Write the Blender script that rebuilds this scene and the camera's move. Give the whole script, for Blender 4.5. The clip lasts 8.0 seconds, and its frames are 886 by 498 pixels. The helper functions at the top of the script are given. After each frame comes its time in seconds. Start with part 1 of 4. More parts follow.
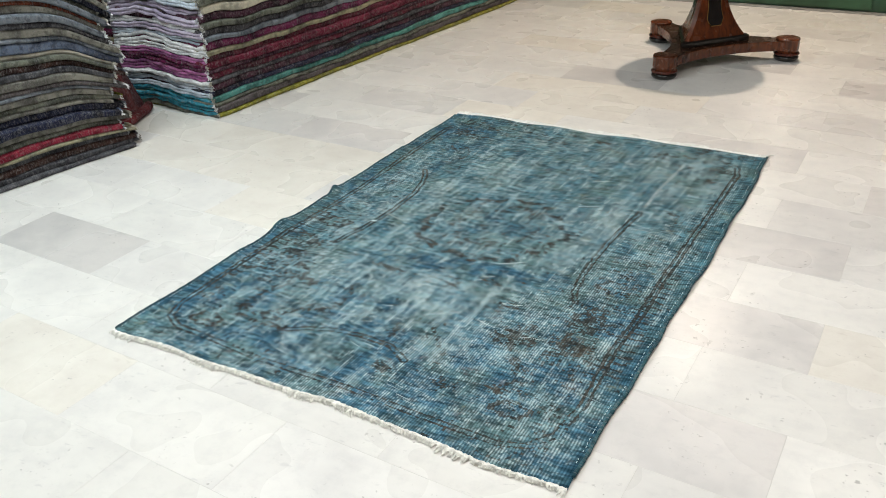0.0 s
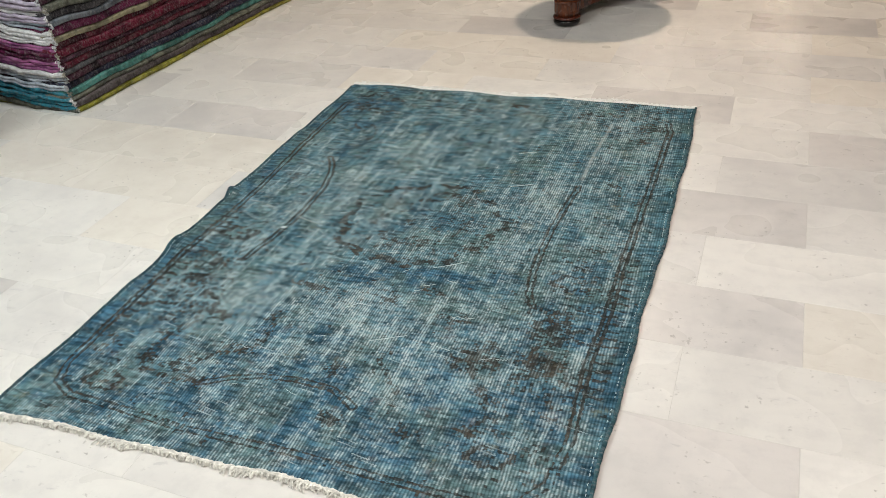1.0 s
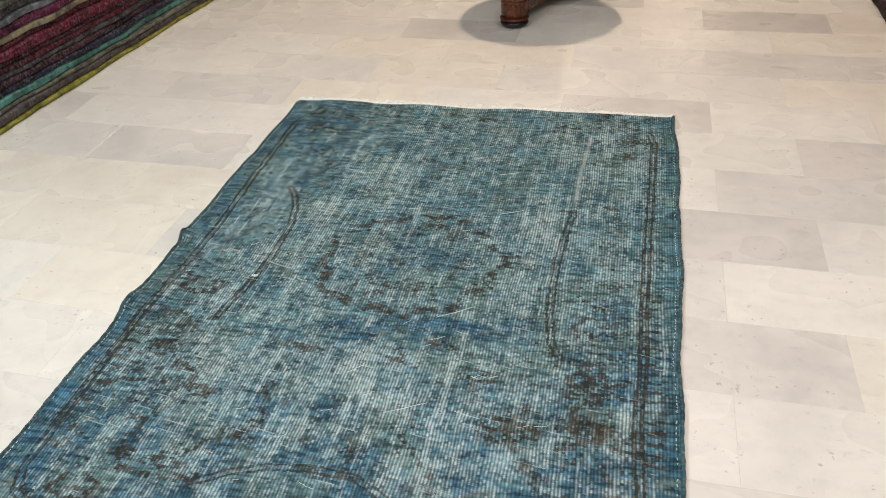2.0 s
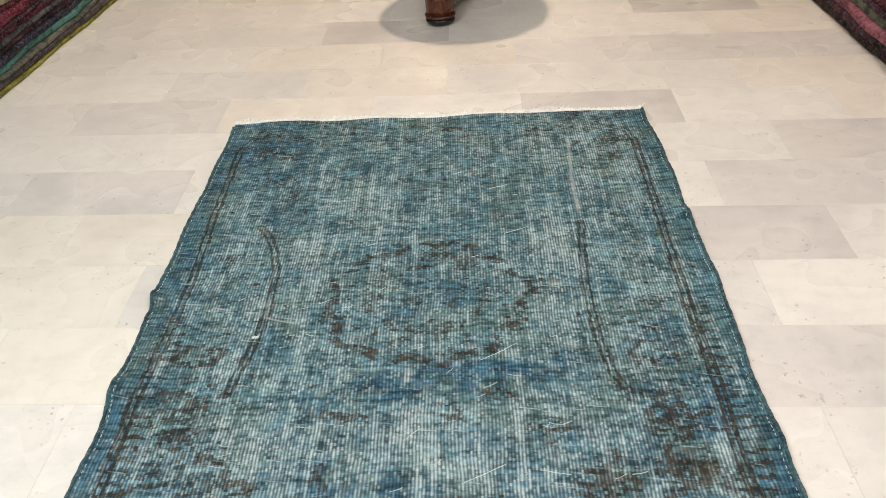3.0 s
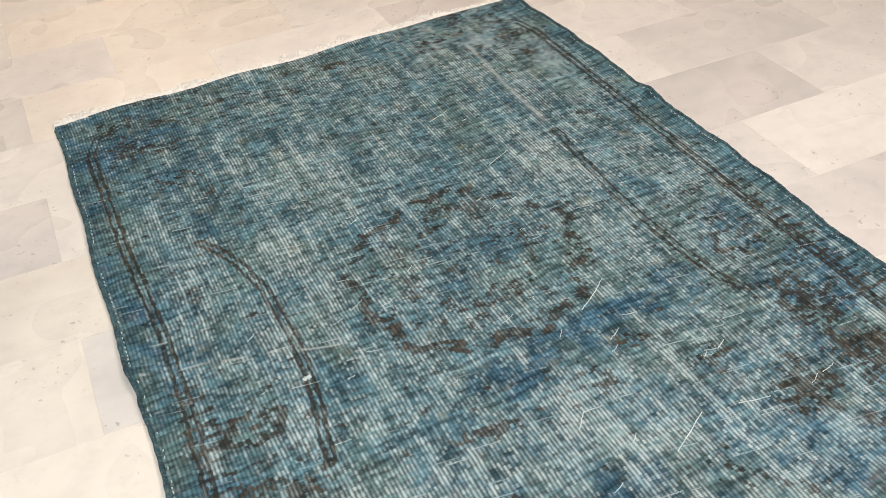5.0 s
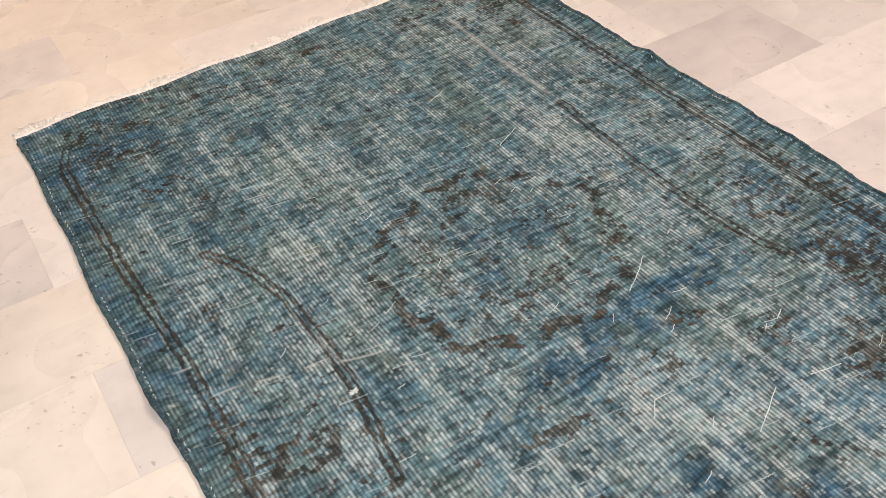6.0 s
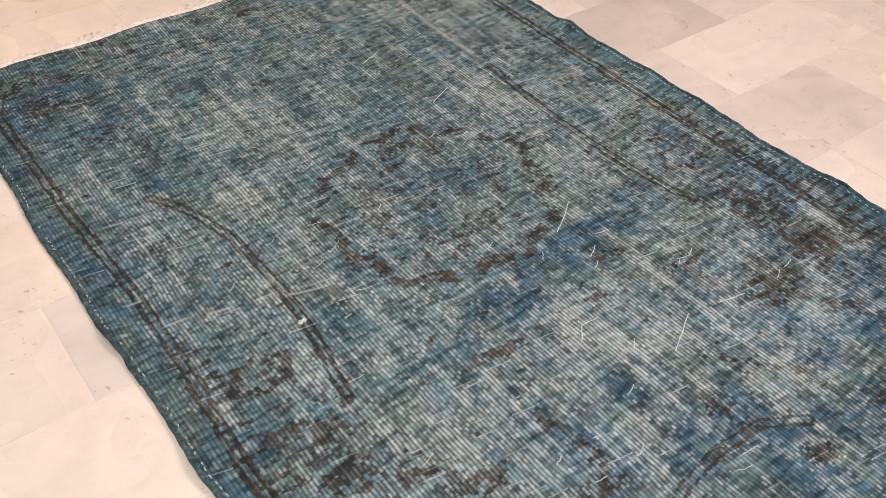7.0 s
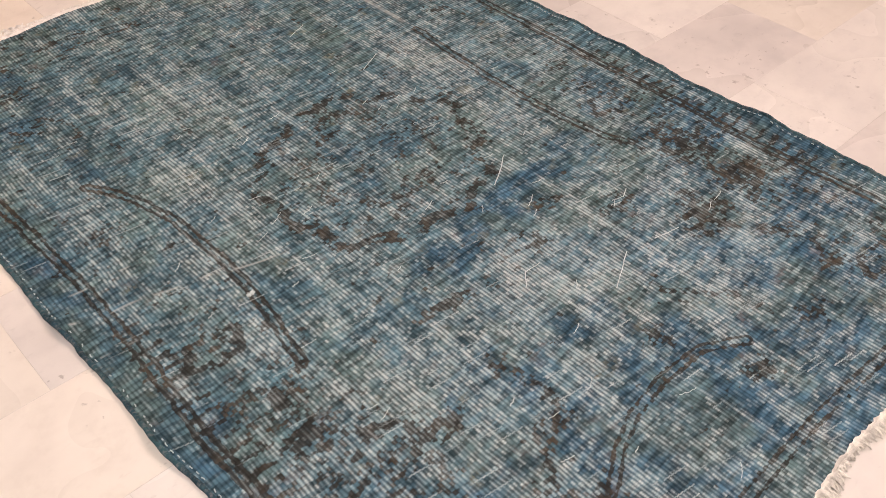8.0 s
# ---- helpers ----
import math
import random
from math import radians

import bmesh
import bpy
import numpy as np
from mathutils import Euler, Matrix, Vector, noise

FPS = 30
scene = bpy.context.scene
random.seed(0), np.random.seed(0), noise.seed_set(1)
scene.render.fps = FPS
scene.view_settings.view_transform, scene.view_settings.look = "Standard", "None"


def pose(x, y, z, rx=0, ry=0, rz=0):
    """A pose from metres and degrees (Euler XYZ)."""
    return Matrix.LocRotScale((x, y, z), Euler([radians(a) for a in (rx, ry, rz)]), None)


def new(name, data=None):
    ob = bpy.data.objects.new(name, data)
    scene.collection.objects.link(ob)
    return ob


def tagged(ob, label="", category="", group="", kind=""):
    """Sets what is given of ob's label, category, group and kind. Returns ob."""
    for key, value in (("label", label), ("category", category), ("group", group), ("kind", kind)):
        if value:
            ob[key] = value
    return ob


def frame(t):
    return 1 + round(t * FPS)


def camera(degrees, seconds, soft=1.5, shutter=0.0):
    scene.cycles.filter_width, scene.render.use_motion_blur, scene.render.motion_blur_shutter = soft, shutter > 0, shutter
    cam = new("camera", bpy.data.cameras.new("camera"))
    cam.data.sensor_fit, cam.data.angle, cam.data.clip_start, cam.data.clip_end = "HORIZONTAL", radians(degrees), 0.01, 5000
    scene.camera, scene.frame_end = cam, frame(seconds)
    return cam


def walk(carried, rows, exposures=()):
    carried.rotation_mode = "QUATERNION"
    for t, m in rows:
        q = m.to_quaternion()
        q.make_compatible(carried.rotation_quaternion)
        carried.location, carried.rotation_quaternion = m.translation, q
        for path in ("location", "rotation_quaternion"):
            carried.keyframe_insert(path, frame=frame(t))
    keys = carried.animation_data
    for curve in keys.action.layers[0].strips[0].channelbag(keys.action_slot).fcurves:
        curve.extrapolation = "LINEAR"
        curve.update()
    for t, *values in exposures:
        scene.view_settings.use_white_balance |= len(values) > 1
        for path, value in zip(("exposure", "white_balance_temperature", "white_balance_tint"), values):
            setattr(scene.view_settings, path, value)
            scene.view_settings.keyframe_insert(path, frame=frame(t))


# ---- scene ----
cam = camera(53.8, 8.0, soft=1.0)
PATH = [
    (0, 1.3286, -2.6758, 1.4732, 62.75, 2.299, 29.022),
    (0.5, 1.2189, -2.4913, 1.4766, 59.392, 4.049, 25.521),
    (1, 0.9964, -2.3462, 1.4812, 58.262, 3.902, 19.281),
    (1.5, 0.8092, -2.2294, 1.489, 57.611, 3.225, 15.282),
    (3, 0.1149, -1.8883, 1.4784, 55.597, 3.096, 0.29),
    (3.5, -0.1096, -1.765, 1.4738, 54.626, 3.939, -7.753),
    (4, -0.3281, -1.5704, 1.459, 52.368, 4.545, -13.415),
    (4.5, -0.547, -1.4632, 1.4207, 50.098, 3.354, -20.622),
    (6, -0.8252, -1.1042, 1.3497, 46.159, 3.8, -34.054),
    (6.5, -0.9214, -1.1367, 1.3533, 45.605, 1.248, -35.018),
    (7, -0.9851, -1.1953, 1.3455, 45.883, -0.752, -38.339),
    (7.5, -1.0099, -1.232, 1.3415, 45.624, -0.287, -41.746),
    (8, -0.9961, -1.2497, 1.341, 44.307, 0.852, -44.093),
]
walk(cam, [(t, pose(x, y, z, rx, ry, rz)) for t, x, y, z, rx, ry, rz in PATH],
     exposures=[(0.0, -0.03, 6050, 8), (1.0, -0.21, 6350, 11), (3.0, -0.04, 6600, 13), (4.5, -0.02, 6600, 14), (6.0, -0.10, 7200, 26), (6.5, -0.15, 7350, 29), (7.0, -0.20, 7400, 30), (8.0, -0.22, 7500, 33)])

# ---- light ----
world = bpy.data.worlds.new("world")
scene.world = world
world.use_nodes = True
world.node_tree.nodes["Background"].inputs[0].default_value = (0.9, 0.95, 1.0, 1)
world.node_tree.nodes["Background"].inputs[1].default_value = 0.3

CEILING = 3.1
PANELS = [(-1.5, -1.2), (1.3, -1.2)]                                     # long ceiling panels
SPOTS = [(0.065, 3.70), (-0.3, 9.05), (1.25, 10.3)]           # warm downlights


def area_light(x, y, watts, colour):
    data = bpy.data.lights.new("panel_light", "AREA")
    data.energy, data.color = watts, colour
    data.shape, data.size, data.size_y = "RECTANGLE", 1.0, 3.4
    new("panel_light", data).matrix_world = pose(x, y, CEILING - 0.07)


def warm_light(x, y, watts, colour, kind):
    data = bpy.data.lights.new("downlight_light", kind)
    data.energy, data.color, data.shadow_soft_size = watts, colour, 0.06
    if kind == "SPOT":
        data.spot_size, data.spot_blend = radians(122), 0.5
    new("downlight_light", data).matrix_world = pose(x, y, 2.85)


for (px, py), watts, tone in zip(PANELS, (70, 63), ((0.92, 1, 0.98), (1, 0.87, 0.78))):
    area_light(px, py, watts, tone)
for (px, py), watts, kind in zip(SPOTS, (262, 34, 34), ("SPOT", "POINT", "POINT")):
    warm_light(px, py, watts, (1, 0.79, 0.60), kind)


# ---- materials ----
class Nodes:
    """A small helper that adds nodes to a material and links them."""

    def __init__(self, name, roughness=0.6, specular=0.5):
        self.mat = bpy.data.materials.new(name)
        self.mat.use_nodes = True
        self.tree = self.mat.node_tree
        self.bsdf = self.tree.nodes["Principled BSDF"]
        self.bsdf.inputs["Roughness"].default_value = roughness
        self.bsdf.inputs["Specular IOR Level"].default_value = specular

    def put(self, socket, value):
        if isinstance(value, bpy.types.NodeSocket):
            self.tree.links.new(value, socket)
        elif isinstance(value, tuple) and len(value) == 3 and socket.type == "RGBA":
            socket.default_value = (*value, 1)
        else:
            socket.default_value = value

    def coords(self, scale=(1, 1, 1), shift=None):
        n = self.tree.nodes.new("ShaderNodeMapping")
        self.tree.links.new(self.tree.nodes.new("ShaderNodeTexCoord").outputs["Object"], n.inputs[0])
        n.inputs["Scale"].default_value = scale
        if shift is not None:
            self.put(n.inputs["Location"], shift)
        return n.outputs[0]

    def noise(self, scale, detail=3.0, vector=None, rough=0.55, distort=0.0, colour=False):
        n = self.tree.nodes.new("ShaderNodeTexNoise")
        n.inputs["Scale"].default_value, n.inputs["Detail"].default_value = scale, detail
        n.inputs["Roughness"].default_value, n.inputs["Distortion"].default_value = rough, distort
        self.put(n.inputs["Vector"], vector if vector is not None else self.coords())
        return n.outputs["Color" if colour else "Fac"]

    def math(self, op, a, b=0.0, c=0.0):
        n = self.tree.nodes.new("ShaderNodeMath")
        n.operation = op
        for s, v in zip(n.inputs, (a, b, c)):
            self.put(s, v)
        return n.outputs[0]

    def ramp(self, fac, low, high, a=0.0, b=1.0):
        n = self.tree.nodes.new("ShaderNodeMapRange")
        n.interpolation_type = "SMOOTHSTEP"
        for s, v in zip(n.inputs, (fac, low, high, a, b)):
            self.put(s, v)
        return n.outputs[0]

    def mix(self, fac, a, b, kind="MIX"):
        n = self.tree.nodes.new("ShaderNodeMix")
        n.data_type, n.blend_type = "RGBA", kind
        self.put(n.inputs[0], fac), self.put(n.inputs[6], a), self.put(n.inputs[7], b)
        return n.outputs[2]

    def chance(self):
        return self.tree.nodes.new("ShaderNodeObjectInfo").outputs["Random"]

    def dice(self, a, b):
        """Three even random numbers for each pair of whole numbers."""
        n = self.tree.nodes.new("ShaderNodeTexWhiteNoise")
        n.noise_dimensions = "2D"
        self.tree.links.new(self.join(a, b, 0.0), n.inputs["Vector"])
        return self.split(n.outputs["Color"])

    def attribute(self, name):
        n = self.tree.nodes.new("ShaderNodeAttribute")
        n.attribute_name = name
        return n.outputs["Fac"]

    def split(self, vector):
        n = self.tree.nodes.new("ShaderNodeSeparateXYZ")
        self.tree.links.new(vector, n.inputs[0])
        return n.outputs

    def join(self, x, y, z):
        n = self.tree.nodes.new("ShaderNodeCombineXYZ")
        for s, v in zip(n.inputs, (x, y, z)):
            self.put(s, v)
        return n.outputs[0]

    def bump(self, height, strength, distance):
        n = self.tree.nodes.new("ShaderNodeBump")
        n.inputs["Strength"].default_value, n.inputs["Distance"].default_value = strength, distance
        self.tree.links.new(height, n.inputs["Height"])
        self.tree.links.new(n.outputs[0], self.bsdf.inputs["Normal"])

    def done(self, colour, roughness=None):
        self.put(self.bsdf.inputs["Base Color"], colour)
        if roughness is not None:
            self.put(self.bsdf.inputs["Roughness"], roughness)
        return self.mat


def plain(name, colour, roughness=0.6, vary=0.15, scale=8.0, metal=0.0):
    n = Nodes(name, roughness)
    n.bsdf.inputs["Metallic"].default_value = metal
    f = n.noise(scale, 5)
    dark = tuple(c * (1 - vary) for c in colour)
    light = tuple(min(1, c * (1 + vary)) for c in colour)
    n.bump(n.noise(scale * 14, 3), 0.15, 0.002)
    return n.done(n.mix(n.ramp(f, 0.3, 0.7), dark, light), n.ramp(f, 0.2, 0.8, roughness * 0.85, min(1, roughness * 1.15)))


def marble(name, base, cloud, vein):
    """Polished marble: soft clouds, grey veins, small pits and rust specks, each tile cut from another place."""
    n = Nodes(name, 0.25, 0.4)
    r = n.chance()
    at = n.coords((1, 1, 1), n.join(n.math("MULTIPLY", r, 61.0), n.math("MULTIPLY", r, 37.0), n.math("MULTIPLY", r, 13.0)))
    big = n.noise(4.0, 3, at, 0.55, 0.3)
    col = n.mix(n.ramp(big, 0.38, 0.72), base, cloud)
    crack = n.math("ABSOLUTE", n.math("SUBTRACT", n.noise(3.0, 3, at, 0.5, 0.8), 0.5))
    veins = n.math("MULTIPLY", n.ramp(crack, 0.0, 0.06, 1.0, 0.0), n.ramp(n.noise(2.3, 2, at), 0.47, 0.68))
    col = n.mix(n.math("MULTIPLY", veins, 0.07), col, vein)
    streak = n.noise(1.0, 1, n.coords((8, 26, 8), n.join(n.math("MULTIPLY", r, 91.0), r, 0.0)), 0.5, 0.5)
    col = n.mix(n.math("MULTIPLY", n.ramp(streak, 0.40, 0.85), 0.08), col, vein)
    smudge = n.noise(1.0, 3, n.coords((17, 42, 17), n.join(n.math("MULTIPLY", r, 23.0), n.math("MULTIPLY", r, 71.0), 0.0)), 0.65, 0.4)
    col = n.mix(n.math("MULTIPLY", n.math("MULTIPLY", n.ramp(smudge, 0.60, 0.74), n.ramp(n.noise(2.6, 2, at), 0.42, 0.62)), 0.42), col, vein)
    mottle = n.noise(14, 4, at, 0.7)
    col = n.mix(n.math("MULTIPLY", n.ramp(mottle, 0.44, 0.70), 0.16), col, vein)
    pits = n.math("MULTIPLY", n.ramp(n.noise(60, 2, at), 0.64, 0.73), n.ramp(n.noise(6, 3, at), 0.47, 0.62))
    col = n.mix(n.math("MULTIPLY", pits, 0.6), col, (0.3, 0.28, 0.25))
    tone = n.ramp(n.math("FRACT", n.math("MULTIPLY", r, 7.31)), 0.0, 1.0, 0.955, 1.04)
    col = n.mix(1.0, col, n.join(tone, tone, tone), "MULTIPLY")
    n.bump(n.noise(7, 2, at), 0.04, 0.002)
    return n.done(col, n.ramp(n.noise(4, 1, at), 0.3, 0.7, 0.26, 0.31))


def wool(name, colour, second=None, pale=0.0, dirt=0.6):
    """Rug wool seen on a fold: short knots across the fold, faded and dirty patches, another dye here and there."""
    n = Nodes(name, 0.95, 0.1)
    second = second or tuple(c * 0.55 for c in colour)
    r = n.math("MULTIPLY", n.chance(), 50.0)
    at = n.coords((1, 1, 1), n.join(r, r, r))
    patch = n.noise(1.0, 4, n.coords((5, 7, 3), n.join(r, r, 0.0)), 0.6, 0.5)
    col = n.mix(n.ramp(patch, 0.45, 0.62), colour, second)
    knots = n.noise(1.0, 3, n.coords((60, 120, 60), n.join(r, 0.0, r)), 0.75)
    col = n.mix(n.math("MULTIPLY", n.ramp(knots, 0.45, 0.68), 0.40 + pale), col, (0.34, 0.33, 0.32))
    col = n.mix(n.math("MULTIPLY", n.ramp(n.noise(26, 5, at, 0.7), 0.46, 0.64), dirt), col, tuple(c * 0.3 for c in second))
    n.bump(n.math("ADD", n.noise(1.0, 3, n.coords((60, 200, 60))), n.noise(34, 4, at)), 1.0, 0.008)
    return n.done(col)


def wood(name, light, dark):
    n = Nodes(name, 0.22)
    grain = n.noise(1.0, 5, n.coords((55, 55, 9)), 0.6, 0.9)
    col = n.mix(n.ramp(grain, 0.35, 0.68), light, dark)
    col = n.mix(n.math("MULTIPLY", n.ramp(n.noise(9, 4), 0.5, 0.75), 0.5), col, tuple(c * 0.4 for c in dark))
    n.bump(n.noise(60, 3), 0.08, 0.002)
    return n.done(col, n.ramp(n.noise(20, 3), 0.3, 0.7, 0.17, 0.30))


def overdyed_wool():
    """The worn rug: ribs that run along it, each a column of small knots dyed blue or green, with the pale bare warp on
    its crest, and dark or rusty knots where the old drawing is left."""
    n = Nodes("overdyed_rug_wool", 1.0, 0.02)
    times = lambda a, b: n.math("MULTIPLY", a, b)
    plus = lambda a, b: n.math("ADD", a, b)
    x, y, z = n.split(n.coords())
    sway = times(n.math("SUBTRACT", n.noise(4, 3), 0.5), 0.022)
    u = n.math("DIVIDE", plus(x, sway), RIB)
    rib_no, in_rib = n.math("FLOOR", u), n.math("FRACT", u)
    dip = times(n.math("SUBTRACT", n.noise(7, 2), 0.5), 0.010)
    v = plus(n.math("DIVIDE", plus(y, dip), ROW), times(rib_no, 0.37))
    row_no, in_row = n.math("FLOOR", v), n.math("FRACT", v)
    r1, r2, r3 = n.dice(rib_no, n.math("FLOOR", n.math("DIVIDE", v, 2.0)))
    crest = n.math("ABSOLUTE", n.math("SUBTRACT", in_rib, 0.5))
    bead = n.math("ABSOLUTE", n.math("SUBTRACT", in_row, 0.5))
    worn = n.attribute("wear")
    # dye: blue or teal, greener in clouds, uneven from row to row and from knot to knot
    dye = n.mix(n.attribute("blue"), (0.059, 0.129, 0.157), (0.035, 0.095, 0.143))
    dye = n.mix(times(n.ramp(n.noise(6, 4), 0.46, 0.62), 0.55), dye, (0.096, 0.150, 0.132))
    rows = n.noise(1.0, 1, n.coords((15, 80, 1)), 0.5, 0.3)
    tone = times(n.ramp(rows, 0.34, 0.66, 0.58, 1.40), plus(0.84, times(r1, 0.32)))
    tone = times(tone, n.ramp(n.noise(1.0, 1, n.coords((70, 6, 1), (3.0, 8.0, 0.0))), 0.3, 0.7, 0.82, 1.2))
    tone = times(tone, n.ramp(n.noise(1.0, 4, n.coords((7, 11, 1), (5.0, 1.0, 0.0)), 0.6), 0.32, 0.68, 0.74, 1.28))
    # ribs lack relief: deeper dye and groove shade both go into the colour
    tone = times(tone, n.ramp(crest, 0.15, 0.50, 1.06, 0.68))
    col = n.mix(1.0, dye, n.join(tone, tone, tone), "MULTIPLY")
    # rose and straw remains of the first colours
    rest = n.noise(1.0, 2, n.coords((13, 17, 1), (4.0, 2.0, 0.0)), 0.6)
    col = n.mix(times(n.ramp(rest, 0.56, 0.72), times(r3, 0.45)), col, n.mix(n.ramp(n.noise(9, 1), 0.45, 0.55), (0.22, 0.19, 0.19), (0.25, 0.25, 0.16)))
    # the old drawing, knot by knot
    frayed = plus(times(n.math("SUBTRACT", n.noise(1.0, 1, n.coords((60, 110, 1), (1.0, 3.0, 0.0)), 0.5), 0.5), 0.40), times(n.math("SUBTRACT", r2, 0.5), 0.54))
    drawn = n.ramp(plus(times(n.attribute("dark"), 1.04), frayed), 0.46, 0.66)
    ink = n.mix(n.ramp(r3, 0.0, 1.0, 0.2, 0.8), (0.017, 0.016, 0.014), n.mix(n.ramp(n.noise(16, 2), 0.46, 0.66), (0.034, 0.031, 0.026), (0.088, 0.068, 0.047)))
    col = n.mix(times(drawn, 0.90), col, ink)
    # the pale warp on the crest, in beads
    band = n.noise(1.0, 1, n.coords((62, 8, 1), (7.0, 2.0, 0.0)), 0.5)
    patchy = n.noise(1.0, 2, n.coords((18, 50, 1), (2.0, 6.0, 0.0)), 0.6)
    seen = plus(plus(times(worn, 0.40), times(n.math("SUBTRACT", band, 0.5), 0.85)), plus(times(n.math("SUBTRACT", patchy, 0.5), 1.05), times(n.math("SUBTRACT", r1, 0.5), 0.44)))
    line = times(n.ramp(crest, n.ramp(seen, -0.2, 0.7, -0.06, 0.06), n.ramp(seen, -0.2, 0.7, 0.34, 0.48), 1.0, 0.24), n.ramp(bead, 0.10, 0.50, 1.0, 0.76))
    pale = times(line, n.ramp(seen, -0.34, 0.52, 0.03, 0.90))
    # knots worn off whole, and bare wefts a few ribs long
    gone = times(n.ramp(plus(seen, times(r3, 0.6)), 0.66, 1.05), n.ramp(bead, 0.15, 0.5, 0.50, 0.32))
    reach = plus(times(rib_no, 0.16), times(row_no, 0.713))
    w1, w2, w3 = n.dice(n.math("FLOOR", reach), n.math("ADD", row_no, 0.5))
    weft = times(n.ramp(plus(w1, times(worn, 0.05)), 0.950, 0.965), n.ramp(bead, 0.10, 0.50, times(w2, 0.7), 0.0))
    pale = n.math("MAXIMUM", n.math("MAXIMUM", pale, gone), weft)
    pale = times(times(pale, n.ramp(drawn, 0.0, 1.0, 1.0, 0.42)), n.ramp(n.attribute("hem"), 0.0, 1.0, 1.0, 0.25))
    thread = n.mix(r2, (0.34, 0.48, 0.51), (0.60, 0.70, 0.70))
    col = n.mix(pale, col, thread)
    col = n.mix(n.attribute("scratch"), col, (0.62, 0.66, 0.63))
    return n.done(col)


ROW = 0.0044
RIB = 0.0082
M_WHITE = marble("white_marble", (0.80, 0.78, 0.73), (0.73, 0.71, 0.67), (0.46, 0.45, 0.44))
M_GREY = marble("grey_marble", (0.69, 0.66, 0.625), (0.58, 0.56, 0.535), (0.40, 0.39, 0.38))
M_SILVER = marble("silver_marble", (0.75, 0.73, 0.69), (0.66, 0.64, 0.61), (0.43, 0.42, 0.41))
M_CREAM = marble("cream_marble", (0.80, 0.765, 0.69), (0.73, 0.69, 0.62), (0.50, 0.45, 0.38))
M_JOINT = plain("tile_joint", (0.62, 0.60, 0.55), 0.7)
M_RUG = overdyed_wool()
M_SELVAGE = wool("teal_selvage_wool", (0.050, 0.125, 0.145), (0.034, 0.085, 0.11))
M_FRINGE = plain("bleached_cotton", (0.87, 0.88, 0.85), 0.95, 0.10, 70)
M_ECRU = plain("ecru_cotton", (0.74, 0.73, 0.67), 0.95, 0.25, 70)
M_LOOSE = plain("bare_warp_cotton", (0.58, 0.68, 0.68), 0.95, 0.2, 60)
M_STITCH = plain("pale_thread", (0.45, 0.56, 0.57), 0.9)
M_WALL = plain("wall_paint", (0.34, 0.31, 0.28), 0.7, 0.05, 2)
M_CEILING = plain("ceiling_paint", (0.40, 0.40, 0.39), 0.8, 0.04, 2)
M_GREEN = plain("green_paint", (0.030, 0.088, 0.040), 0.4, 0.3, 5)
M_GREENER = plain("dark_green_paint", (0.025, 0.075, 0.04), 0.35, 0.3, 5)
M_STONE = plain("grey_skirting_stone", (0.34, 0.33, 0.31), 0.5)
M_WOOD = wood("red_brown_walnut", (0.140, 0.035, 0.010), (0.052, 0.014, 0.005))
M_WOOD_TOP = wood("dark_walnut", (0.055, 0.026, 0.014), (0.03, 0.013, 0.007))
M_CHERRY = wood("dark_cherry", (0.10, 0.020, 0.010), (0.045, 0.010, 0.006))
M_BLACK = plain("black_lacquer", (0.012, 0.010, 0.009), 0.2, 0.3)
M_GOLD = plain("brass_inlay", (0.42, 0.26, 0.08), 0.3, 0.2, 20, 0.8)
M_METAL = plain("white_metal", (0.7, 0.7, 0.7), 0.4, 0.05)


def glow(name, colour, strength):
    n = Nodes(name)
    n.put(n.bsdf.inputs["Emission Color"], colour)
    n.bsdf.inputs["Emission Strength"].default_value = strength
    n.mat.cycles.emission_sampling = "NONE"
    return n.done(colour)


M_PANEL = glow("lit_diffuser", (1.0, 1.0, 0.96), 2.5)
M_BULB = glow("lit_bulb", (1.0, 0.85, 0.65), 12.0)


# ---- building helpers ----
def part(name, bm, material, parent=None, label="", smooth=False):
    me = bpy.data.meshes.new(name)
    bm.normal_update()
    bm.to_mesh(me)
    bm.free()
    me.materials.append(material)
    if smooth:
        me.polygons.foreach_set("use_smooth", [True] * len(me.polygons))
    ob = new(name, me)
    ob.parent = parent
    return tagged(ob, label)


def thing(name, place, label, category, group="", kind=""):
    ob = new(name)
    ob.empty_display_size = 0.1
    ob.matrix_world = place
    return tagged(ob, label, category, group, kind)


def block(x0, x1, y0, y1, z0, z1, bevel=0.0, bm=None):
    bm = bm or bmesh.new()
    made = bmesh.ops.create_cube(bm, size=1)["verts"]
    for v in made:
        v.co = Vector((x0 + (v.co.x + 0.5) * (x1 - x0), y0 + (v.co.y + 0.5) * (y1 - y0), z0 + (v.co.z + 0.5) * (z1 - z0)))
    if bevel:
        edges = {e for v in made for e in v.link_edges}
        bmesh.ops.bevel(bm, geom=list(edges), offset=bevel, segments=2, affect="EDGES")
    return bm


def lathe(profile, steps=32, bm=None, centre=(0, 0)):
    """A turned solid from (radius, height) pairs, bottom first."""
    bm = bm or bmesh.new()
    rings = []
    for r, z in profile:
        rings.append([bm.verts.new((centre[0] + r * math.cos(a), centre[1] + r * math.sin(a), z))
                      for a in (2 * math.pi * k / steps for k in range(steps))])
    for a, b in zip(rings, rings[1:]):
        for k in range(steps):
            bm.faces.new((a[k], a[(k + 1) % steps], b[(k + 1) % steps], b[k]))
    bm.faces.new(list(reversed(rings[0])))
    bm.faces.new(rings[-1])
    return bm


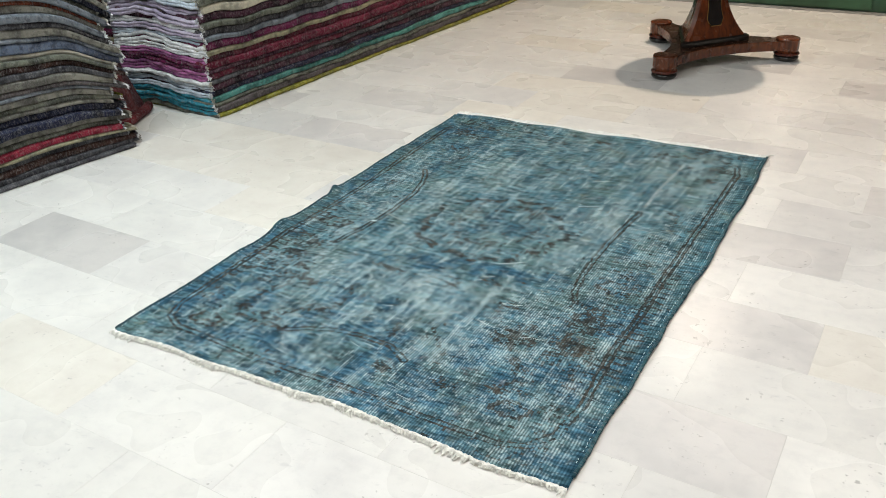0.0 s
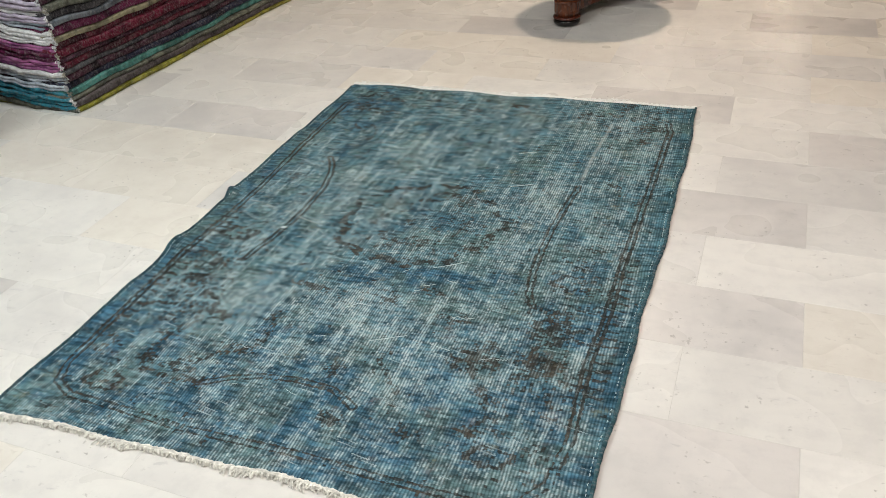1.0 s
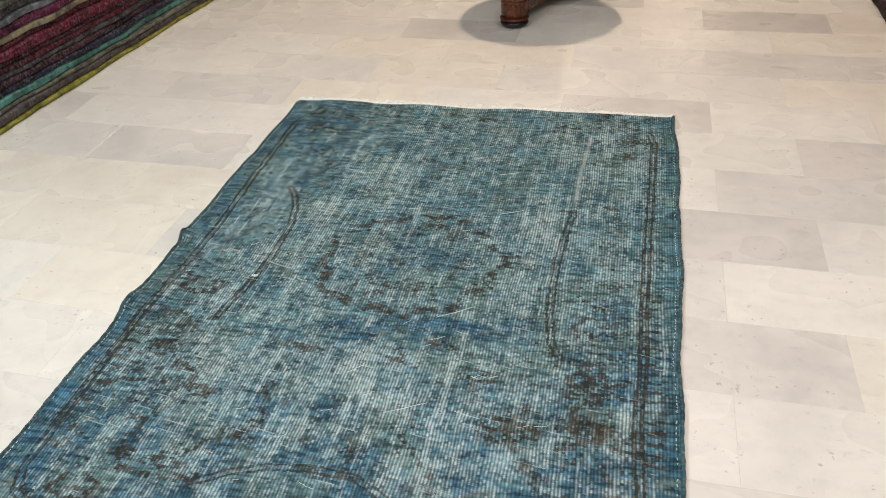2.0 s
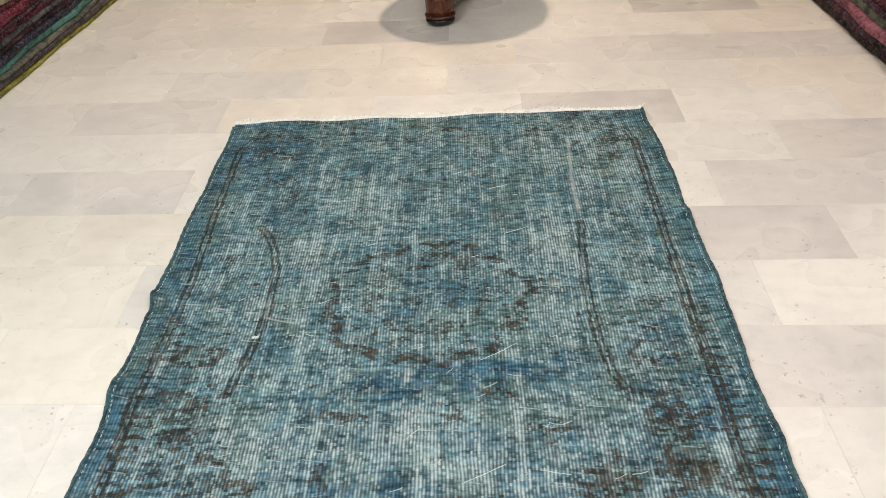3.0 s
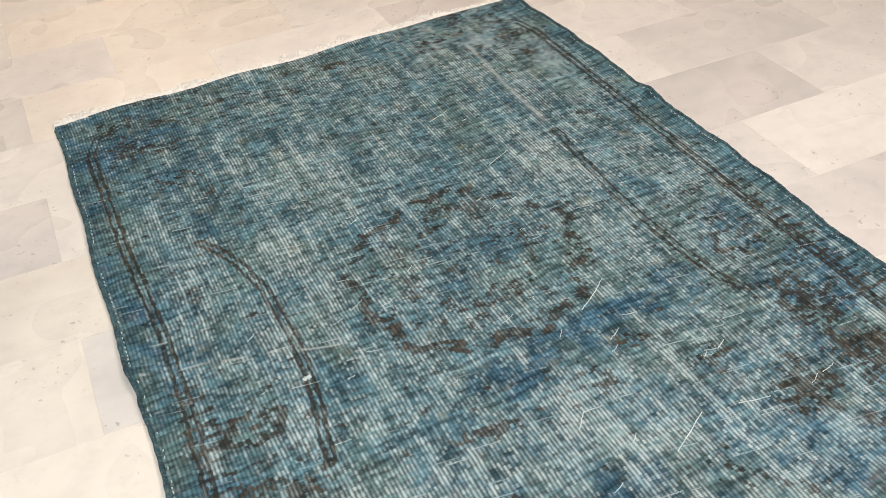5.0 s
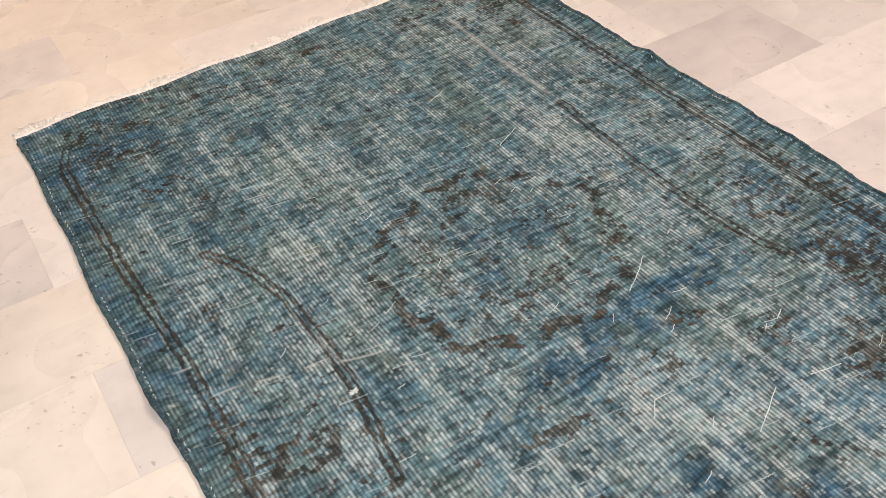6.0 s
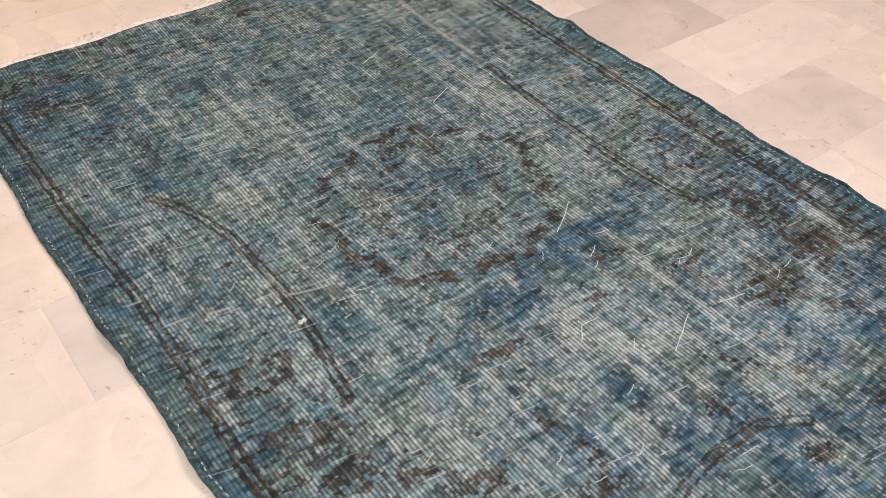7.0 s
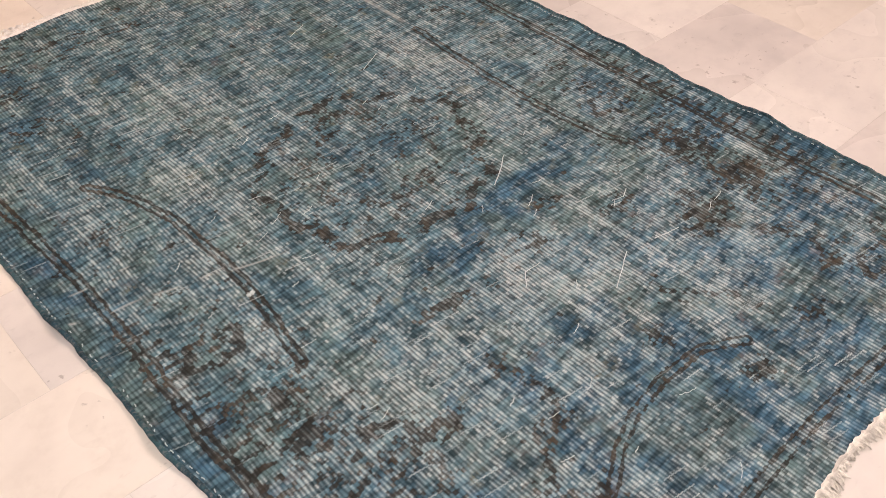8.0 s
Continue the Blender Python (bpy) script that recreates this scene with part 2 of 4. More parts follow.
def tube(points, radius, sides=6, bm=None):
    """A round cord along points."""
    bm = bm or bmesh.new()
    rings = []
    for i, p in enumerate(points):
        p = Vector(p)
        d = (Vector(points[min(i + 1, len(points) - 1)]) - Vector(points[max(i - 1, 0)])).normalized()
        s = d.cross(Vector((0, 0, 1)))
        s = s.normalized() if s.length > 1e-4 else Vector((1, 0, 0))
        u = s.cross(d)
        r = radius(i) if callable(radius) else radius
        rings.append([bm.verts.new(p + r * (math.cos(a) * s + math.sin(a) * u)) for a in (2 * math.pi * k / sides for k in range(sides))])
    for a, b in zip(rings, rings[1:]):
        for k in range(sides):
            bm.faces.new((a[k], a[(k + 1) % sides], b[(k + 1) % sides], b[k]))
    bm.faces.new(list(reversed(rings[0])))
    bm.faces.new(rings[-1])
    return bm


# ---- the room ----
X0, X1, Y0, Y1 = -3.7, 3.9, -5.2, 11.6


def room():
    floor = part("floor", block(X0, X1, Y0, Y1, -0.12, -0.0006), M_JOINT)
    tagged(floor, "pale polished marble floor in staggered rectangular tiles", "floor", kind="structure")
    for name, box in (("wall_west", (X0 - 0.2, X0, Y0, Y1, -0.12, CEILING)), ("wall_east", (X1, X1 + 0.2, Y0, Y1, -0.12, CEILING)),
                      ("wall_south", (X0 - 0.2, X1 + 0.2, Y0 - 0.2, Y0, -0.12, CEILING)), ("wall_north", (X0 - 0.2, X1 + 0.2, Y1, Y1 + 0.2, -0.12, CEILING))):
        tagged(part(name, block(*box), M_WALL), "plain off-white painted shop wall", "wall", kind="structure")
    tagged(part("ceiling", block(X0 - 0.2, X1 + 0.2, Y0 - 0.2, Y1 + 0.2, CEILING, CEILING + 0.15), M_CEILING),
           "plain white shop ceiling with lamps", "ceiling", kind="structure")
    return floor


def ceiling_lamps():
    for x, y in PANELS:
        lamp = thing("ceiling_light", pose(x, y, CEILING), "long white flat lit ceiling panel", "ceiling light", "ceiling panels")
        part("diffuser", block(-0.51, 0.51, -1.71, 1.71, -0.045, -0.04), M_PANEL, lamp, "lit white diffuser")
        for sx, sy in ((1, 0), (-1, 0), (0, 1), (0, -1)):
            box = (sx * 0.53 - 0.02, sx * 0.53 + 0.02, -1.73, 1.73) if sx else (-0.51, 0.51, sy * 1.72 - 0.01, sy * 1.72 + 0.01)
            part("frame", block(*box, -0.06, 0, 0.004), M_METAL, lamp)
    for x, y in SPOTS:
        lamp = thing("downlight", pose(x, y, CEILING), "small warm round ceiling downlight", "downlight", "warm downlights")
        part("housing", lathe([(0.035, -0.2), (0.055, -0.2), (0.06, -0.06), (0.02, -0.05), (0.02, 0)], 20), M_METAL, lamp)
        part("bulb", lathe([(0.03, -0.206), (0.033, -0.203), (0.033, -0.2005)], 16), M_BULB, lamp, "lit warm bulb")


def green_platform():
    """The low green step along the far side of the floor."""
    base = thing("display_platform", pose(0.45, 4.22, 0, 0, 0, -2.0), "low green painted platform with panels on a grey plinth", "platform")
    part("plinth", block(-3.2, 3.2, 0.0, 0.05, 0, 0.014, 0.003), M_STONE, base, "grey stone plinth strip")
    part("body", block(-3.2, 3.2, 0.03, 0.9, 0.014, 0.40, 0.006), M_GREENER, base)
    for k in range(7):
        x = -3.15 + k * 0.91
        part("panel", block(x, x + 0.86, 0.012, 0.0285, 0.03, 0.38, 0.005), M_GREEN, base, "green painted panel")


# ---- the worn blue rug ----
def value_noise(x, y, seed):
    """Smooth noise of 0 to 1 on a lattice of one unit."""
    table = np.random.RandomState(seed).rand(64, 64)
    xi, yi = np.floor(x).astype(int), np.floor(y).astype(int)
    fx, fy = x - xi, y - yi
    fx, fy = fx * fx * (3 - 2 * fx), fy * fy * (3 - 2 * fy)
    at = lambda a, b: table[a % 64, b % 64]
    return (at(xi, yi) * (1 - fx) + at(xi + 1, yi) * fx) * (1 - fy) + (at(xi, yi + 1) * (1 - fx) + at(xi + 1, yi + 1) * fx) * fy


def cloud(x, y, scale, seed, octaves=3):
    total, weight = 0, 0
    for k in range(octaves):
        total = total + value_noise(x * scale * 2**k + 7 * k, y * scale * 2**k + 3 * k, seed + k) * 0.6**k
        weight += 0.6**k
    return total / weight


def way_off(x, y, points):
    """Distance from each place to a line through points, and how far along it, 0 to 1."""
    best, along = np.full(x.shape, 9.0), np.zeros(x.shape)
    count = len(points) - 1
    for i, ((ax, ay), (bx, by)) in enumerate(zip(points, points[1:])):
        dx, dy = bx - ax, by - ay
        t = np.clip(((x - ax) * dx + (y - ay) * dy) / (dx * dx + dy * dy + 1e-9), 0, 1)
        d = np.hypot(x - ax - t * dx, y - ay - t * dy)
        near = d < best
        best, along = np.where(near, d, best), np.where(near, (i + t) / count, along)
    return best, along


def spread(d, width):
    return np.exp(-(d / width) ** 2)


def step(a, b, v):
    t = np.clip((v - a) / (b - a), 0, 1)
    return t * t * (3 - 2 * t)


# the old drawing's lines, in metres from the rug's middle
BORDER = [(-0.60, 1.075), (-0.69, 1.04), (-0.723, 0.95), (-0.72, 0.5), (-0.705, 0.15), (-0.712, -0.1), (-0.728, -0.35), (-0.722, -0.7),
          (-0.715, -0.93), (-0.69, -1.0), (-0.62, -1.04), (-0.455, -1.05), (-0.256, -1.072), (0.07, -1.074), (0.3, -1.092), (0.548, -1.105),
          (0.62, -1.08), (0.668, -1.01), (0.688, -0.86), (0.672, -0.6), (0.684, -0.35), (0.68, -0.1), (0.695, 0.5), (0.704, 0.9), (0.685, 0.98), (0.62, 1.03)]
FIELD_WEST = [(-0.552, 0.425), (-0.528, 0.390), (-0.494, 0.315), (-0.466, 0.195), (-0.458, 0.0), (-0.466, -0.124), (-0.485, -0.223), (-0.505, -0.33)]
FIELD_EAST = [(0.450, 0.38), (0.438, 0.275), (0.423, 0.079), (0.422, -0.06), (0.427, -0.19), (0.445, -0.31), (0.47, -0.362)]
BARE_EAST = [(0.47, 0.93), (0.452, 0.645), (0.447, 0.4)]
SCROLLS = [
    [(0.47, -0.362), (0.516, -0.383), (0.552, -0.44), (0.553, -0.51), (0.52, -0.556)],
    [(0.404, -0.568), (0.364, -0.64), (0.401, -0.70), (0.45, -0.77), (0.474, -0.83), (0.45, -0.91)],
    [(-0.36, -0.835), (-0.314, -0.781), (-0.238, -0.741), (-0.22, -0.687), (-0.226, -0.648), (-0.25, -0.59)],
    [(-0.505, -0.33), (-0.56, -0.37), (-0.575, -0.46), (-0.524, -0.525), (-0.45, -0.56), (-0.46, -0.66), (-0.52, -0.80), (-0.50, -0.88), (-0.41, -0.91), (-0.30, -0.905)],
    [(-0.507, 0.75), (-0.471, 0.708), (-0.456, 0.668), (-0.467, 0.614)],
    [(0.13, -0.70), (0.17, -0.75), (0.227, -0.81)],
    [(0.46, 0.90), (0.40, 0.96), (0.30, 0.985)],
    [(-0.52, 0.88), (-0.42, 0.97), (-0.28, 0.99), (-0.1, 0.965)],
]
LOOP = [(-0.30, -0.91), (-0.226, -0.867), (-0.153, -0.842), (-0.057, -0.83), (0.062, -0.84), (0.14, -0.89)]
ROSETTES = [(0.565, -0.222, 0.075, 0.040), (-0.605, -0.182, 0.07, 0.045), (-0.565, -0.965, 0.06, 0.04), (0.52, -0.965, 0.06, 0.035)]
# mottled remains of flowers: middle, half sizes, strength
FLOWERS = [(-0.58, -0.36, 0.05, 0.05, 0.8), (-0.59, -0.47, 0.06, 0.06, 0.9), (-0.43, -0.61, 0.07, 0.035, 0.85), (-0.59, -0.56, 0.05, 0.04, 0.8), (0.55, -0.45, 0.06, 0.08, 1.15),
           (0.56, -0.63, 0.07, 0.06, 1.15), (0.38, -0.64, 0.06, 0.06, 1.15), (-0.14, -0.33, 0.05, 0.03, 0.75), (-0.21, -0.42, 0.06, 0.035, 0.8), (0.04, -0.42, 0.05, 0.04, 0.75),
           (0.28, -0.47, 0.07, 0.04, 0.6), (0.17, -0.36, 0.05, 0.03, 0.7), (-0.60, 0.25, 0.06, 0.05, 0.55), (-0.55, 0.72, 0.06, 0.05, 0.65), (-0.62, 0.93, 0.07, 0.05, 0.7),
           (0.60, 0.80, 0.06, 0.05, 0.65), (0.57, 0.42, 0.05, 0.06, 0.6), (0.02, -0.76, 0.06, 0.05, 0.5), (0.10, -0.95, 0.07, 0.04, 0.6), (-0.30, 1.04, 0.10, 0.03, 0.7),
           (0.05, 1.05, 0.10, 0.03, 0.65), (0.40, 1.02, 0.12, 0.035, 0.7), (-0.40, -0.86, 0.07, 0.04, 0.6), (0.30, -0.93, 0.07, 0.04, 0.55), (0.30, 0.10, 0.04, 0.05, 0.4)]
SCRATCHES = [[(0.07, -0.63), (0.12, -0.605), (0.178, -0.575)], [(0.121, -0.238), (0.18, -0.205), (0.224, -0.172)], [(0.21, 0.33), (0.30, 0.37)],
             [(0.17, 0.60), (0.25, 0.63)], [(-0.06, -0.50), (-0.03, -0.47), (0.02, -0.475)], [(0.27, -0.46), (0.30, -0.47), (0.33, -0.455)],
             [(0.24, -0.60), (0.32, -0.62)], [(-0.480, -0.120), (-0.462, -0.108)]]
SEAMS = [[(-0.775, 0.06), (-0.66, 0.035), (-0.57, 0.01), (-0.35, -0.07)], [(-0.765, 0.145), (-0.61, 0.125)], [(-0.77, -0.05), (-0.66, -0.075)]]


# patches that kept their pile and patches worn bald: middle, half sizes, strength
DEEP = [(0.20, 0.50, 0.09, 0.14, 0.7), (-0.47, 0.50, 0.06, 0.09, 0.9), (0.08, -0.31, 0.24, 0.055, 1.2), (-0.62, 0.92, 0.17, 0.24, 0.8), (0.08, -0.88, 0.10, 0.08, 0.7),
        (-0.06, -0.60, 0.10, 0.06, 0.4), (-0.38, -0.25, 0.07, 0.10, 0.4), (0.0, 1.10, 0.70, 0.06, 0.35)]
BALD = [(-0.03, -0.47, 0.05, 0.06, 0.6), (-0.16, -0.50, 0.10, 0.06, 0.4), (-0.38, -0.52, 0.14, 0.07, 0.55), (0.36, 0.24, 0.08, 0.14, 0.5), (0.47, 0.80, 0.07, 0.09, 0.6),
        (-0.30, 0.32, 0.10, 0.09, 0.45), (-0.21, -0.73, 0.10, 0.06, 0.35), (-0.10, -0.97, 0.20, 0.05, 0.4), (0.29, -0.66, 0.10, 0.08, 0.4), (-0.10, 0.55, 0.14, 0.10, 0.25)]


def rug_fields(x, y):
    """Dye, wear and drawing of the rug at places x, y."""
    grain = cloud(x, y, 22, 5)
    blot = cloud(x * 0.9, y * 1.7, 20, 11, 4)
    gx = x + (value_noise(x * 40, y * 40, 3) - 0.5) * 0.006
    # double border line, broken in places
    d, a = way_off(gx, y, BORDER)
    present = 0.55 + 0.6 * cloud(x, y, 6, 21) + 0.25 * spread(y + 0.4, 0.4)
    present = present * np.where(y > 0.98, 0.55, 1) * np.where(y < -0.88, 0.68, 1)
    dark = present * (1.25 * spread(d - 0.0095, 0.0048) + 0.15 * spread(d, 0.014))
    # short teeth from the border line to the edge
    out = np.abs(x) - np.interp(y, [-1.2, -0.6, 0.0, 1.2], [0.69, 0.685, 0.685, 0.70])
    teeth = spread(np.mod(y + 0.010 * value_noise(x * 30, y * 9, 8), 0.034) - 0.017, 0.0075)
    where = step(-0.82, -0.68, y) * step(0.12, -0.12, y) + 0.35 * step(0.1, 0.5, y) * (cloud(x, y, 5, 33) > 0.5)
    dark = np.maximum(dark, teeth * where * step(-0.035, -0.01, out) * step(0.062, 0.04, out) * (0.42 + 0.7 * grain))
    # field lines
    for line, gain in ((FIELD_WEST, 0.92), (FIELD_EAST, 0.74), (LOOP, 0.66)):
        d, a = way_off(gx, y, line)
        dark = np.maximum(dark, gain * (0.85 + 0.6 * grain) * (spread(d - 0.0090, 0.0048) + 0.2 * spread(d, 0.012)))
    for k, line in enumerate(SCROLLS):
        d, a = way_off(gx, y, line)
        dark = np.maximum(dark, (0.40 + 0.7 * grain) * spread(d, 0.014) * (0.9 if k < 4 else 0.7))
        dark = np.maximum(dark, step(0.44, 0.62, blot) * (0.3 + 0.7 * grain) * spread(d, 0.05) * (1.0 if k < 4 else 0.6))
    # rosettes: broken rings with a dark heart
    for cx, cy, rx, ry in ROSETTES:
        r = np.hypot((x - cx) / rx, (y - cy) / ry)
        ang = np.arctan2(y - cy, x - cx)
        ring = spread(r - 0.85 - 0.12 * np.sin(6 * ang), 0.22) + 0.7 * spread(r, 0.42)
        dark = np.maximum(dark, ring * (0.38 + 0.9 * grain))
    petals = 0.42 + 1.0 * step(0.40, 0.62, cloud(x, y * 1.6, 36, 45))
    for cx, cy, rx, ry, gain in FLOWERS:
        dark = np.maximum(dark, gain * petals * spread(np.hypot((x - cx) / rx, (y - cy) / ry), 1.0))
    # medallion: a lobed ring, a smaller one and blots
    mx, my = x + 0.02, y - 0.025
    r, ang = np.hypot(mx / 1.03, my), np.arctan2(my, mx)
    lobes = 0.272 + 0.012 * np.sin(12 * ang) + 0.010 * np.sin(5 * ang + 1)
    low = 0.74 + 0.34 * spread((ang + 2.0) / 0.75, 1.0) + 0.16 * spread((ang + 0.4) / 0.5, 1.0)
    ragged_ring = 0.10 + 1.05 * step(0.36, 0.62, cloud(x, y * 1.5, 32, 15))
    dark = np.maximum(dark, low * (0.3 + 0.8 * ragged_ring) * spread(r - lobes + 0.010, 0.021))
    dark = np.maximum(dark, 0.55 * ragged_ring * spread(r - 0.145 - 0.012 * np.sin(8 * ang), 0.030))
    dark = np.maximum(dark, step(0.30, 0.22, r) * (0.16 + 0.42 * step(0.46, 0.62, blot)) * (0.3 + 0.8 * grain))
    # remains of flowers in the border and at the medallion's tips
    zone = step(0.40, 0.50, np.abs(x)) + step(0.80, 0.93, np.abs(y + 0.02)) + 0.8 * spread(np.hypot((x + 0.02) / 0.22, (y + 0.43) / 0.10), 1.0)
    zone = 0.62 * zone * (0.75 + 0.45 * step(0.2, -0.3, y) * step(-0.98, -0.7, y) - 0.3 * step(-0.8, -0.95, y)) * step(0.72, 0.67, np.abs(x))
    dark = np.maximum(dark, np.clip(zone, 0, 1.2) * step(0.50, 0.66, blot) * (0.2 + 0.85 * grain))
    dark = np.maximum(dark, np.clip(zone, 0, 1) * step(0.54, 0.70, cloud(x * 0.7, y * 1.5, 34, 91)) * 0.7)
    spots = cloud(x, y * 1.4, 30, 71, 2)
    dark = np.maximum(dark, 0.45 * step(0.66, 0.84, spots))
    # dye
    ragged = 0.25 + 1.5 * step(0.3, 0.7, cloud(x, y * 1.4, 16, 57))
    blue = 1.2 * spread(np.hypot((x - 0.05) / 0.28, (y + 0.31 - 0.10 * x) / 0.06), 1.0) + 0.8 * spread(np.hypot((x + 0.60) / 0.16, (y - 0.98) / 0.2), 1.0)
    blue = blue + 0.7 * spread(np.hypot((x + 0.25) / 0.4, (y + 0.93) / 0.13), 1.0) + 1.1 * spread(np.hypot((x - 0.58) / 0.12, (y + 0.38) / 0.18), 1.0)
    blue = blue + 0.45 * spread(np.hypot((x + 0.02) / 0.15, (y - 0.05) / 0.15), 1.0) + 0.6 * spread(np.hypot((x + 0.52) / 0.05, (y - 0.52) / 0.10), 1.0)
    blue = blue + 0.6 * step(-0.30, -0.80, y) + 0.5 * spread((x + 0.74) / 0.07, 1.0)
    blue = np.clip(blue, 0, 1) * ragged + 1.6 * np.clip(cloud(x, y, 12, 51, 4) - 0.50, 0, 1)
    # wear, in long bands of bare warps and in smaller patches
    columns = cloud(x, y * 0.10, 34, 61, 3) + 0.5 * cloud(x, y * 0.05, 80, 63, 2) - 0.25
    wear = 1.5 * (columns - 0.50) + 1.5 * (cloud(x * 0.7, y, 14, 65, 4) - 0.46)
    bare = 0.9 * step(0.35, 0.7, cloud(x, y, 26, 67))
    wear = wear + bare * spread(np.hypot((x + 0.02) / 0.09, (y + 0.45) / 0.11), 1.0) + 0.35 * spread(np.hypot(x / 0.4, (y + 0.62) / 0.28), 1.0)
    wear = wear + 0.4 * spread(np.hypot((x - 0.33) / 0.06, (y - 0.15) / 0.35), 1.0) + 0.5 * bare * spread(np.hypot((x - 0.44) / 0.07, (y - 0.87) / 0.08), 1.0)
    wear = wear - 0.5 * np.clip(blue, 0, 1) - 0.5 * step(0.70, 0.76, np.abs(x)) + 0.10 * step(0.1, -0.35, y)
    # dye that kept its pile: smooth, deep patches
    for cx, cy, rx, ry, gain in DEEP:
        wear = wear - gain * ragged * spread(np.hypot((x - cx) / rx, (y - cy) / ry), 1.0)
    for cx, cy, rx, ry, gain in BALD:
        wear = wear + 0.7 * gain * (0.3 + 0.9 * bare) * spread(np.hypot((x - cx) / rx, (y - cy) / ry), 1.0)
    d, a = way_off(gx, y, BARE_EAST)
    scratch = 0.40 * spread(d, 0.0065) * (0.3 + 0.9 * grain) * step(1.0, 0.85, a)
    for line in SEAMS:
        d, a = way_off(gx, y + 0.012 * (value_noise(x * 14, y * 14, 9) - 0.5), line)
        scratch = np.maximum(scratch, 0.5 * spread(d, 0.0022) * step(0.35, 0.65, value_noise(x * 45, y * 90, 19)))
    hem = np.where(x > 0, step(0.735, 0.755, x), 0.6 * step(0.735, 0.765, -x))
    return {"dark": np.clip(dark, 0, 1.2), "blue": np.clip(blue, 0, 1), "wear": np.clip(wear, -0.6, 1.0), "scratch": np.clip(scratch, 0, 1), "hem": hem}


def west_edge(y):
    return -0.792 - 0.006 * np.sin(4.1 * y + 0.6) - 0.006 * spread(y + 0.31, 0.06) + 0.006 * spread(y - 0.03, 0.03) - 0.003 * np.sin(17 * y)


def east_edge(y):
    return 0.777 + 0.008 * np.sin(2.2 * y + 0.5) + 0.004 * np.sin(9 * y + 1) + 0.002 * np.sin(23 * y)


def south_edge(u):
    return -1.149 - 0.034 * step(0.5, 0.95, u) + 0.003 * np.sin(13 * u) - 0.002 * np.sin(31 * u)


def north_edge(u):
    return 1.180 - 0.034 * u + 0.004 * np.sin(11 * u) - 0.003 * np.sin(29 * u + 1)


def rug_height(x, y):
    z = 0.0075 + 0.0022 * (cloud(x, y, 5, 81) - 0.4)
    left = spread(x + 0.80, 0.045)
    z = z + left * (0.017 * spread(y - 0.075, 0.028) + 0.014 * spread(y + 0.29, 0.05) + 0.007 * spread(y - 0.60, 0.05) + 0.006 * spread(y + 0.55, 0.06))
    right = spread(x - 0.785, 0.04)
    z = z + right * (0.012 * spread(y - 0.40, 0.04) + 0.007 * spread(y + 0.12, 0.05) + 0.008 * spread(y + 0.55, 0.05) + 0.004 * np.sin(21 * y) ** 2)
    z = z + 0.003 * spread(y + 1.15, 0.04) * np.sin(9 * x + 0.6) ** 2 + 0.006 * spread(y - 1.16, 0.04) * np.sin(8 * x) ** 2
    return z


